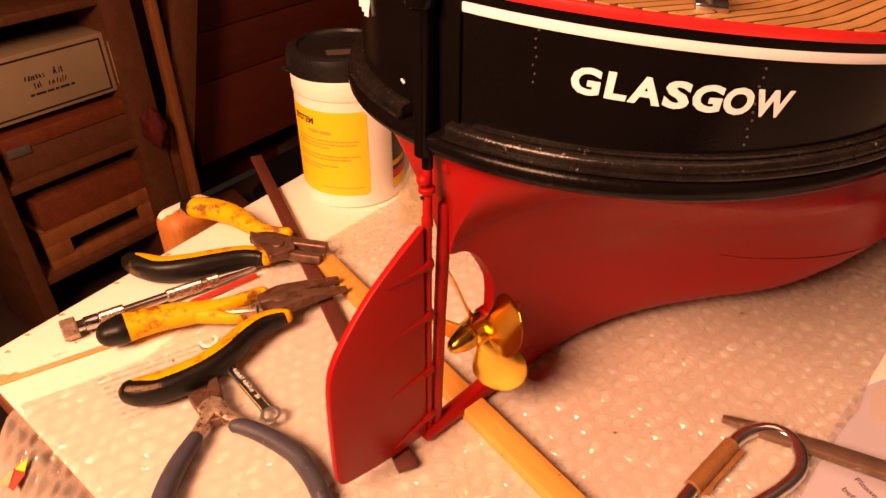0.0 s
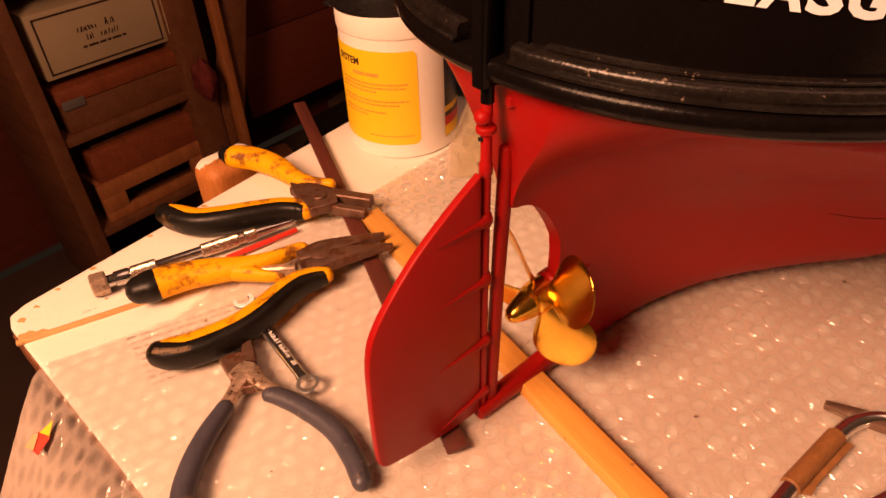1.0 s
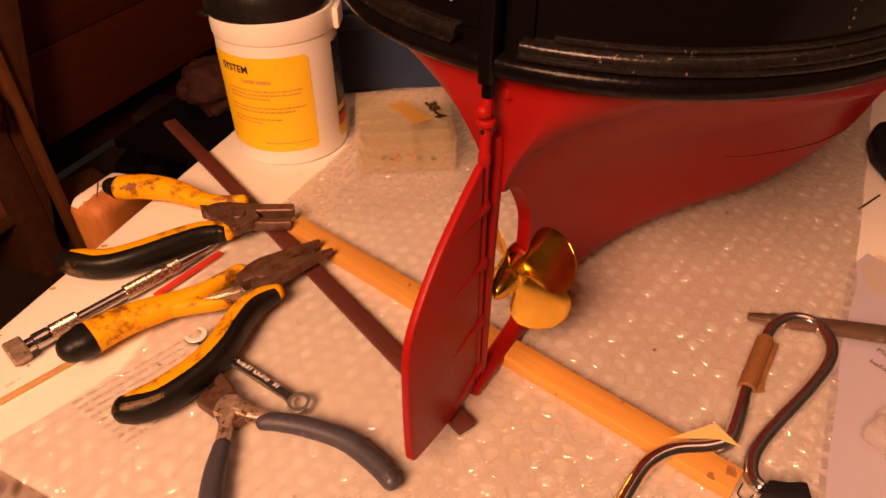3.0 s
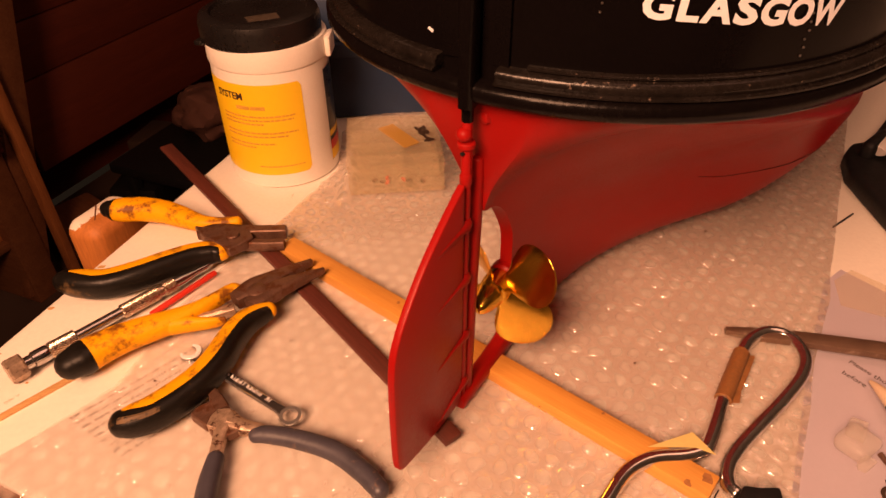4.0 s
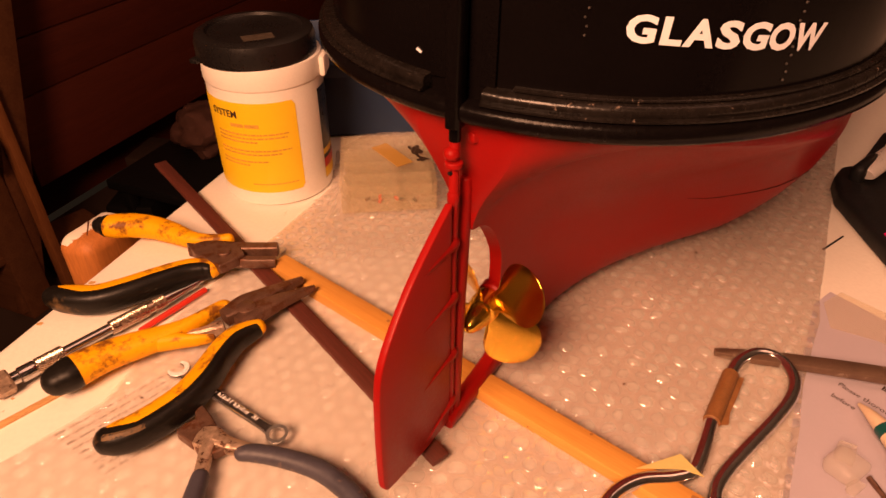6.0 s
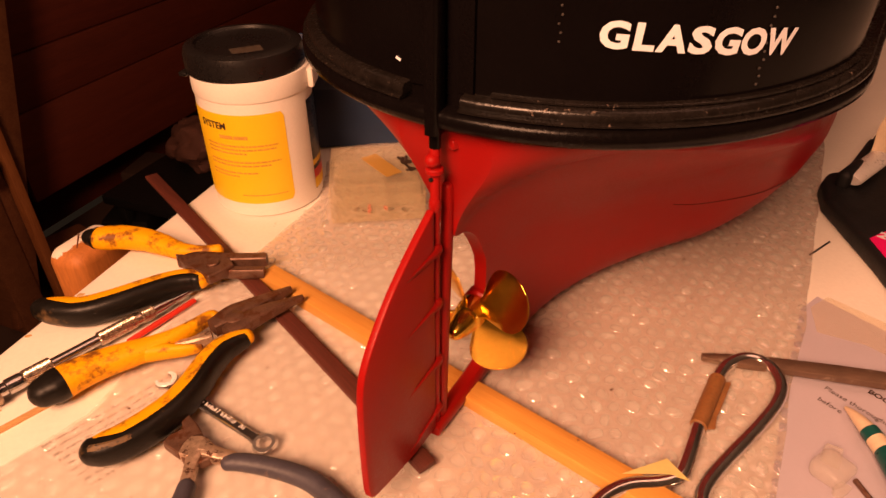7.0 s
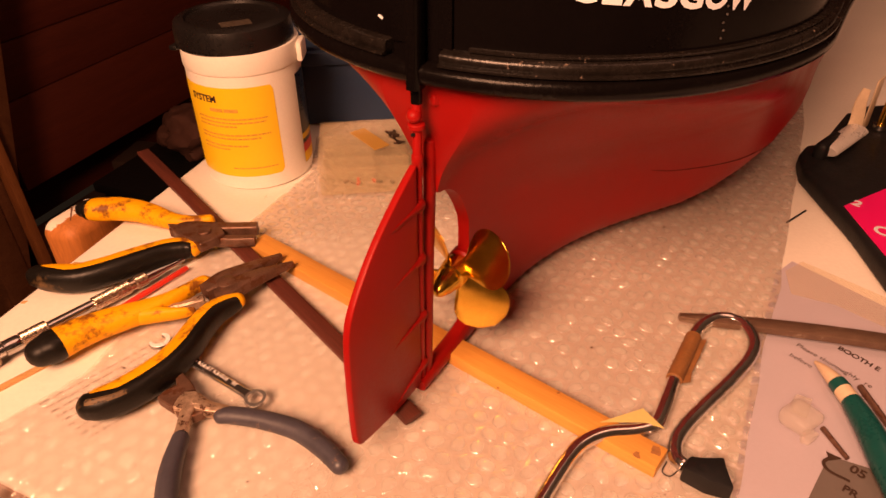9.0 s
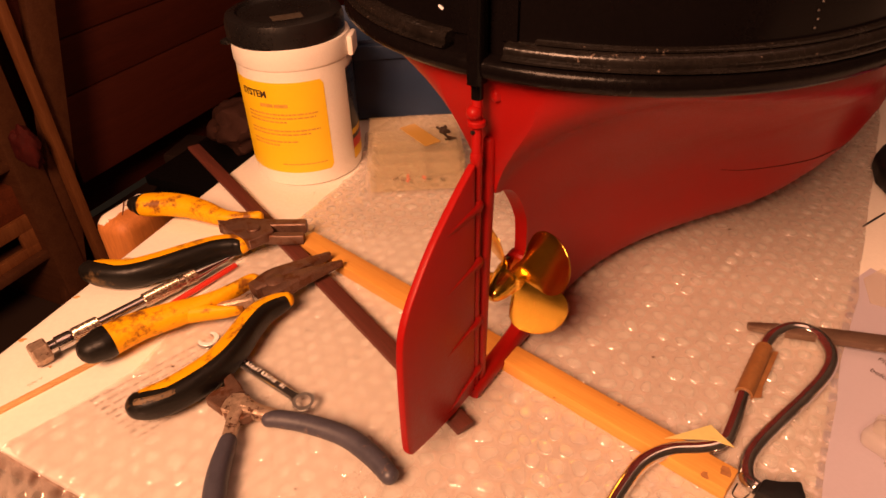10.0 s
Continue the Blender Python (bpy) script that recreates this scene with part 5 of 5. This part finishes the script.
def papers():
    u, v = Vector((math.cos(radians(-65.7)), math.sin(radians(-65.7)), 0)), Vector((math.cos(radians(24.3)), math.sin(radians(24.3)), 0))
    p0 = Vector((0.287, 0.273, 0))
    ob = thing("instruction_sheet", "white printed instruction sheet partly under the wrap", "paper")
    pts = [p0, p0 - v * 0.0190, Vector((0.2200, 0.2128, 0)), Vector((0.1500, 0.1318, 0)), p0 - v * 0.26 + u * 0.16, p0 + u * 0.16]
    part("sheet", slab([(p.x, p.y) for p in pts], 0.0002, 0.0005), PAPER, ob, smooth=False)
    for words, x, y, size, fat in (("IN", 0.2790, 0.2070, 0.0052, 0.00015), ("BOOTH E", 0.2585, 0.1990, 0.0050, 0.00015), ("Please thoroughly  re", 0.2385, 0.2065, 0.0046, 0.0), ("before", 0.2300, 0.2010, 0.0046, 0.0), ("the s", 0.2450, 0.1670, 0.0046, 0.0)):
        bm = text_mesh(words, size, fat)
        bm.transform(pose(x, y, 0.0008, 0, 0, -65.7))
        part("print", bm, INK, ob, smooth=False)
    bag = [(0.2754, 0.2644), (0.2922, 0.2704), (0.3160, 0.2278), (0.2961, 0.2061), (0.2830, 0.2293), (0.2644, 0.2446)]
    tagged(part("plastic_bag", slab(bag, 0.0010, 0.0013), CLEAR, smooth=False), "crumpled clear plastic bag over the sheet's edge", "plastic bag")
    under = thing("printed_leaflet", "printed leaflet seen faintly through the wrap", "paper")
    q = [(-0.172, 0.2375), (-0.146, 0.2620), (-0.128, 0.2750), (-0.106, 0.3220), (-0.086, 0.3490), (-0.066, 0.3720), (-0.050, 0.3680), (-0.018, 0.3000), (0.020, 0.2150), (0.024, 0.2080), (0.000, 0.1050), (-0.100, 0.1820)]
    part("sheet", slab(q, 0.0001, 0.0002), TABLE, under, smooth=False)
    rng = random.Random(11)
    bm = bmesh.new()
    for k in range(9):
        scrawl(bm, 0.001 * k, -0.0047 * k, (0.084 - 0.005 * k) * rng.uniform(0.6, 1.0), 0.0014, rng)
    bm.transform(pose(-0.147, 0.261, 0.0006, 0, 0, 32))
    part("handwriting", bm, PENCIL, under, smooth=False)
    tri = [(0.1090, 0.1765), (0.1318, 0.1790), (0.1355, 0.1660), (0.1290, 0.1715)]
    tagged(part("card_scrap", slab(tri, 0.0108, 0.0112), CARD, smooth=False), "pale yellow card scrap on the bent rod", "card scrap")


papers()


def right_hand_clutter():
    ob = thing("paint_brush", "teal lacquered brush handle with a pale wooden tip", "brush")
    z, w = 0.0078, 0.74

    def run(*rows):
        return [(x + 0.003, y - 0.001, h, a * w, a * w) for x, y, h, a in rows]
    part("tip", sweep(smooth_line(run((0.2335, 0.1910, z - 0.003, 0.0012), (0.2322, 0.1830, z - 0.001, 0.0036), (0.2310, 0.1735, z, 0.0055)), 4), 16), CREAM, ob, "bare pale wooden tip")
    part("band", sweep(run((0.2311, 0.1742, z, 0.0058), (0.2304, 0.1692, z, 0.0061)), 18), TEAL, ob)
    part("ferrule", sweep(run((0.2304, 0.1693, z, 0.0058), (0.2288, 0.1605, z, 0.0062)), 18), CREAM, ob, "cream band with worn print")
    part("handle", sweep(round_rows(smooth_line(run((0.2292, 0.1620, z, 0.0064), (0.2255, 0.1480, z, 0.0079), (0.2180, 0.1280, z, 0.0088), (0.2060, 0.1000, z, 0.0072)), 5), 0.5), 18), TEAL, ob, "teal lacquered handle")
    bm = box((0.0165, 0.0150, 0.0080), pose(0, 0, 0.0045), 0.0030, 3)
    for m, s in ((pose(0.0085, 0.0050, 0.0030, 0, 0, 25), (0.0090, 0.0075, 0.0050)), (pose(-0.0060, -0.0080, 0.0030), (0.0060, 0.0050, 0.0050))):
        bmesh.ops.bevel(bm, geom=bmesh.ops.create_cube(bm, size=1, matrix=m @ Matrix.Diagonal((*s, 1)))["verts"][0].link_edges[:], offset=0.0008, segments=2, affect="EDGES")
    for v in bm.verts:
        v.co += Vector((1, 1, 0.5)) * 0.0009 * noise.noise(v.co * 220)
    piece = part("plastic_scrap", bm, MILKY)
    piece.matrix_world = pose(0.2045, 0.1600, 0.0010, 0, 0, 20)
    tagged(piece, "lump of clear moulded plastic on the sheet", "plastic scrap")
    bm = sweep([(0.2130, 0.1545, 0.0020, 0.0013, 0.0013), (0.2120, 0.1370, 0.0020, 0.0011, 0.0011)], 8)
    tagged(part("steel_pin", bm, RUST), "short dark steel pin on the sheet", "pin")
    bm = sweep([(0.2490, 0.1720, 0.0022, 0.0016, 0.0016), (0.2440, 0.1480, 0.0022, 0.0016, 0.0016)], 8)
    tagged(part("steel_pin", bm, RUST), "short dark steel pin beside the brush", "pin")
    card = thing("grey_card", "grey card printed with arrows and a figure", "card")
    q = [(0.2060, 0.1410), (0.1800, 0.1230), (0.2000, 0.0950), (0.2380, 0.1150)]
    part("sheet", slab(q, 0.0006, 0.0011), GREYCARD, card, smooth=False)
    for words, x, y, size in (("05", 0.2085, 0.1320, 0.0068), ("PR", 0.1985, 0.1245, 0.0055)):
        bm = text_mesh(words, size, 0.0002)
        bm.transform(pose(x, y, 0.0014, 0, 0, -60))
        part("print", bm, INK, card, smooth=False)
    bm = sweep(smooth_line([(0.2070, 0.1400, 0.0014, 0.0008, 0.0002), (0.2010, 0.1385, 0.0014, 0.0008, 0.0002), (0.2000, 0.1340, 0.0014, 0.0008, 0.0002), (0.2050, 0.1270, 0.0014, 0.0008, 0.0002)], 4), 6)
    part("arrow", bm, INK, card)
    part("arrow_head", slab([(0.2060, 0.1430), (0.2100, 0.1380), (0.2040, 0.1385)], 0.0012, 0.0015), INK, card, smooth=False)
    # dark case with a pink label
    case = thing("tool_case", "black plastic case with a pink label and silver strip", "case")
    q = [(0.3545, 0.3570), (0.3680, 0.3780), (0.3830, 0.3890), (0.3990, 0.3890), (0.4330, 0.4100), (0.4740, 0.4420), (0.5200, 0.4380), (0.5600, 0.3400), (0.4700, 0.2000), (0.3650, 0.1600), (0.3060, 0.1800), (0.3190, 0.2330), (0.3360, 0.2830)]
    part("shell", slab(q, 0.0, 0.0140, 0.004, 3), RUBBER, case, "black plastic shell")
    q = [(0.3450, 0.3030), (0.4000, 0.3180), (0.3900, 0.2000), (0.3160, 0.1930), (0.3240, 0.2330)]
    part("label", slab(q, 0.0142, 0.0147), PINK, case, "hot pink label with white letters", smooth=False)
    bm = text_mesh("Call", 0.0150, 0.0004)
    bm.transform(pose(0.3400, 0.2740, 0.0149, 0, 0, -64))
    part("letters", bm, WHITE, case, smooth=False)
    bm = text_mesh("2", 0.0110, 0.0005)
    bm.transform(pose(0.3510, 0.3040, 0.0149, 0, 0, -64))
    part("letters", bm, WHITE, case, smooth=False)
    m = along((0.3800, 0.3655, 0.0200), (0.4243, 0.3854, 0.0240))
    part("strip", lathe([(0, 0), (0.0075, 0), (0.0082, 0.001), (0.0082, 0.047), (0, 0.048)], m @ Matrix.Diagonal((1, 0.5, 1, 1)), 24), SILVER, case, "bright silver tube")
    rows = smooth_line([(0.4210, 0.3870, 0.018, 0.0052, 0.0008), (0.4245, 0.3905, 0.030, 0.0050, 0.0008), (0.4250, 0.3930, 0.042, 0.0044, 0.0008), (0.4290, 0.3960, 0.052, 0.0030, 0.0008)], 5)
    part("pale_tag", sweep(rows, 8, power=4, up=(0.5, 0.85, 0)), CREAM, case, "curled pale card tag")
    part("pale_tag", box((0.0012, 0.012, 0.044), pose(0.4460, 0.4010, 0.036, 6, 0, -62), 0.0004), CREAM, case, "upright pale card tag")
    part("hinge_lug", box((0.010, 0.034, 0.016), pose(0.3890, 0.3740, 0.018, 0, 0, -62), 0.004, 3), RUBBER, case, "rounded black lug")
    part("strap", box((0.012, 0.060, 0.010), pose(0.4230, 0.3970, 0.0170, 0, 0, -54), 0.003), RUBBER, case, "black strap")
    part("brass_pin", lathe([(0, 0), (0.0030, 0), (0.0030, 0.030), (0, 0.031)], pose(0.4573, 0.3965, 0.0135), 16), BRASS, case, "upright brass pin")
    part("steel_ring", lathe([(0.0030, 0), (0.0058, 0), (0.0058, 0.004), (0.0030, 0.004), (0.0030, 0)], pose(0.4573, 0.3965, 0.0150), 20), CHROME, case, "bright ring round the pin")
    bm = sweep([(0.3120, 0.3120, 0.0008, 0.0007, 0.0007), (0.3350, 0.3220, 0.0008, 0.0007, 0.0007)], 6)
    tagged(part("wire_offcut", bm, RUBBER), "short dark wire offcut on the bare bench", "wire")
    scrap = thing("foil_scrap", "red and yellow torn scrap stuck on the wrap", "scrap")
    sx, sy = -0.166, 0.2085
    scrap.matrix_world = pose(sx, sy, wrap_height(sx, sy) - drape(sx, sy) + 0.0055, 38, 8, -24)
    part("paper", slab([(-0.0040, -0.0075), (0.0030, -0.0080), (0.0042, 0.0010), (0.0010, 0.0050), (-0.0030, 0.0010)], 0.0, 0.0006, 0.0002), REDPLASTIC, scrap, smooth=False)
    part("curl", slab([(-0.0050, -0.0080), (0.0002, -0.0070), (-0.0018, 0.0005), (-0.0042, -0.0010)], 0.0008, 0.0014, 0.0002), SCRAPPALE, scrap, "pale curled edge", smooth=False)
    part("tip", slab([(-0.0018, 0.0010), (0.0040, 0.0022), (0.0016, 0.0090)], 0.0008, 0.0014, 0.0002), LABEL, scrap, "yellow tip", smooth=False)


right_hand_clutter()


# ---- block beyond the bench edge ----
def vise_block():
    c = Vector((-0.166, 0.459, 0))
    n = Vector((-EDGE.y, EDGE.x, 0))
    ob = thing("wooden_jaw", "rounded wooden vice jaw with worn white paint", "vice")
    bm = box((0.052, 0.032, 0.09), pose(0, 0, -0.045), 0.010, 4)
    for v in bm.verts:
        v.co.z -= 0.0035 * smoothstep((v.co.x - 0.004) / 0.02) + 0.0012 * noise.noise(v.co * 90)
    jaw = part("jaw", bm, JAWPAINT, ob, "brown wood under chipped white paint", sharp=50)
    jaw.matrix_local = Matrix.Translation((c.x + 0.002, c.y - 0.001, -0.0045)) @ Matrix.Rotation(math.atan2(EDGE.y, EDGE.x), 4, "Z")
    for x, y, turn, size in ((-0.006, 0.002, 40, 0.020), (0.010, -0.004, -25, 0.014)):
        part("crack", box((size, 0.0007, 0.0010), pose(x, y, -0.0004 - 0.0035 * smoothstep((x - 0.004) / 0.02), 0, 0, turn), 0.0002), SHELFWOOD, jaw, "dark end-grain crack", smooth=False)


vise_block()


# ---- the far wall: boards, shelf with cartons, standing timber ----
def backdrop_things():
    x0, z = -1.65, -0.70
    for h in (0.245, 0.143, 0.150, 0.150, 0.150, 0.150, 0.150):
        part("board", box((0.03, 2.6, h - 0.003), pose(x0 - 0.015, 2.38, z + h / 2), 0.005), WALLWOOD, wall_west)
        z += h
    shelf = thing("shelf_unit", "brown wooden shelf unit with stacked boxes", "shelf", ROOM)
    for y, w in ((0.478, 0.036), (0.845, 0.072)):
        part("upright", box((0.26, w, 1.3), pose(-1.60, y, FLOOR_Z + 0.65), 0.003), SHELFWOOD, shelf)
    for z in (-0.122, -0.468, -0.715):
        part("board", box((0.26, 0.33, 0.020), pose(-1.61, 0.655, z), 0.002), SHELFWOOD, shelf)
    carton = thing("model_kit_carton", "buff cardboard carton with a framed printed panel", "carton", ROOM @ pose(-1.56, 0.667, -0.333))
    part("box", box((0.12, 0.290, 0.138), pose(0, 0, 0.069), 0.002), CARTON, carton)
    for y, zz, w, h in ((0, 0.126, 0.266, 0.004), (0, 0.010, 0.266, 0.004), (-0.131, 0.068, 0.004, 0.12), (0.131, 0.068, 0.004, 0.12)):
        part("frame_line", box((0.0012, w, h), pose(0.0602, y, zz)), INK, carton, smooth=False)
    part("flap", box((0.06, 0.003, 0.10), pose(0.05, 0.150, 0.070, 0, 0, -16), 0.001), CARTON, carton)
    rng = random.Random(5)
    bm = bmesh.new()
    scrawl(bm, -0.052, 0.078, 0.090, 0.013, rng)
    scrawl(bm, -0.036, 0.058, 0.060, 0.012, rng)
    bars(bm, -0.050, 0.044, 0.100, 0.005, rng, 0.3)
    bm.transform(pose(0.0606, 0, 0) @ Matrix(((0, 0, 1, 0), (1, 0, 0, 0), (0, 1, 0, 0), (0, 0, 0, 1))))
    part("print", bm, INK, carton, smooth=False)
    low = thing("wooden_case", "flat brown wooden case under the carton", "case", ROOM @ pose(-1.56, 0.676, -0.4575))
    part("body", box((0.13, 0.305, 0.066), pose(0, 0, 0.033), 0.003), SHELFWOOD, low)
    part("lid", box((0.136, 0.312, 0.034), pose(0, 0, 0.0845), 0.003), REDWOOD, low, "red-brown lid")
    part("clasp", box((0.004, 0.050, 0.020), pose(0.068, -0.125, 0.066), 0.001), GREYCARD, low)
    third = thing("red_brown_box", "red-brown box on a pale wooden crate", "box", ROOM @ pose(-1.57, 0.682, -0.602))
    part("body", box((0.13, 0.280, 0.078), pose(0, 0, 0.039), 0.003), REDWOOD, third)
    part("lid", box((0.10, 0.24, 0.008), pose(-0.01, 0.0, 0.082), 0.002), SHELFWOOD, third)
    crate_low = thing("wooden_crate", "pale wooden crate with a slot in its front", "crate", ROOM @ pose(-1.56, 0.682, -0.705))
    for y, zz, w, h in ((0, 0.082, 0.305, 0.036), (0, 0.012, 0.305, 0.024), (-0.122, 0.044, 0.060, 0.044), (0.122, 0.044, 0.060, 0.044)):
        part("slat", box((0.015, w, h), pose(0.055, y, zz), 0.002), PALEWOOD, crate_low)
    part("back", box((0.010, 0.30, 0.098), pose(-0.055, 0, 0.050), 0.002), PALEWOOD, crate_low)
    part("top", box((0.12, 0.30, 0.003), pose(0, 0, 0.1010)), PALEWOOD, crate_low)
    for y, lean, w, mat in ((0.922, 0.0, 0.022, PALEWOOD), (0.963, -15.5, 0.072, SHELFWOOD)):
        ob = part("standing_timber", box((0.025, w, 1.0), None, 0.002), mat)
        ob.matrix_world = ROOM @ pose(-1.46 - 0.03 * (lean < 0), y, -0.40, lean)
        tagged(ob, "length of timber leaning upright against the boards", "timber", "timbers by the shelf")
    ob = part("red_rag", rag(0.030, 0.026, 0.050, 1), DARKRED)
    ob.matrix_world = ROOM @ pose(-1.43, 0.838, -0.425)
    tagged(ob, "dark red cloth hung on the shelf upright", "cloth")
    ob = part("rag", rag(0.10, 0.10, 0.075, 2), CLOTH)
    ob.matrix_world = ROOM @ pose(-1.36, 1.45, -0.63)
    tagged(ob, "pinkish grubby rag bundle on a stool", "rag")
    # added support for the rag, coloured black to match the unlit gloom
    stool = thing("stool", "near-black stool added to hold up the rag", "stool", ROOM @ pose(-1.36, 1.38, FLOOR_Z))
    part("seat", box((0.30, 0.42, 0.03), pose(0, 0, 0.195), 0.005), RUBBER, stool)
    for x in (-0.12, 0.12):
        for y in (-0.17, 0.17):
            part("leg", box((0.03, 0.03, 0.18), pose(x, y, 0.09), 0.003), RUBBER, stool)
    rng = random.Random(9)
    for k in range(6):
        c = (-1.60 + rng.uniform(-0.05, 0.15), 1.05 + 0.22 * k, FLOOR_Z)
        bm = box((0.14, 0.16, rng.uniform(0.08, 0.17)), None, 0.01, 2)
        low_z = min(v.co.z for v in bm.verts)
        ob = part("floor_box", bm, rng.choice((SHELFWOOD, RUBBER, FLOOR)))
        ob.matrix_world = ROOM @ pose(c[0], c[1], c[2] - low_z, 0, 0, rng.uniform(-25, 25))
        tagged(ob, "dim box stowed under the boarding", "box", "boxes on the floor")


def rag(a, b, c, seed):
    bm = bmesh.new()
    bmesh.ops.create_icosphere(bm, subdivisions=4, radius=1)
    for v in bm.verts:
        k = 1 + 0.35 * noise.noise(v.co * 1.6 + Vector((seed * 7, 0, 0))) + 0.12 * noise.noise(v.co * 5)
        v.co = Vector((v.co.x * a * k, v.co.y * b * k, max(v.co.z, -0.75) * c * k))
    return bm


backdrop_things()


# ---- chipped paint on the bench corner ----
def paint_chips():
    rng = random.Random(21)
    spots = [(CORNER + EDGE * a + FRONT * b, s) for a, b, s in
             ((0.006, 0.012, 0.0032), (0.016, 0.008, 0.0022), (0.004, 0.026, 0.0050), (0.010, 0.030, 0.0040), (0.030, 0.004, 0.0018), (0.052, 0.003, 0.0024),
              (0.090, 0.003, 0.0020), (0.130, 0.004, 0.0028), (0.060, 0.020, 0.0014), (0.045, 0.034, 0.0011), (0.200, 0.003, 0.0026), (0.030, 0.040, 0.0012))]
    for p, s in spots:
        ring = [(p.x + s * rng.uniform(0.45, 1.1) * math.cos(t), p.y + s * rng.uniform(0.35, 0.8) * math.sin(t)) for t in np.linspace(0, 2 * math.pi, 11)[:-1]]
        part("paint_chip", slab(ring, -0.0004, 0.00025), RAWEDGE, workbench, smooth=False)


paint_chips()


def crumbs():
    """Specks of dirt lying on the wrap and the sheet."""
    rng = random.Random(31)
    bm = bmesh.new()
    for k in range(34):
        x, y = rng.uniform(-0.12, 0.24), rng.uniform(0.12, 0.33)
        if (x - 0.037) * 0.707 + (y - 0.226) * 0.707 > 0.03 and abs((x - 0.037) * 0.707 - (y - 0.226) * 0.707) < 0.05:
            continue
        z = wrap_height(x, y) - drape(x, y) + 0.0016
        s = rng.uniform(0.00025, 0.0006)
        bmesh.ops.create_icosphere(bm, subdivisions=1, radius=s, matrix=Matrix.Translation((x, y, z)) @ Matrix.Diagonal((rng.uniform(1, 2), 1, 0.7, 1)))
    tagged(part("crumbs", bm, RUST), "tiny dark crumbs scattered on the wrap", "dirt", kind="stuff")


crumbs()


def batten_dirt():
    """Dark smudges on the worn end of the batten."""
    rng = random.Random(17)
    a, b = Vector((-0.0400, 0.3690)), Vector((0.1270, 0.1525))
    d = (b - a).normalized()
    n = Vector((-d.y, d.x))
    bm = bmesh.new()
    for t, off, s in ((0.985, 0.003, 0.0034), (0.965, -0.004, 0.0024), (0.93, 0.005, 0.0020), (0.34, 0.003, 0.0016), (0.36, 0.0045, 0.0011), (0.15, -0.002, 0.0010), (0.80, 0.006, 0.0012)):
        p = a + (b - a) * t + n * off
        ring = [bm.verts.new((p.x + s * rng.uniform(0.4, 1.0) * math.cos(k), p.y + s * rng.uniform(0.4, 1.0) * math.sin(k), 0.00885)) for k in np.linspace(0, 2 * math.pi, 10)[:-1]]
        bm.faces.new(ring)
    tagged(part("batten_smudges", bm, SMUDGE, smooth=False), "brown smudges and knots on the pine batten", "dirt", kind="stuff")


batten_dirt()
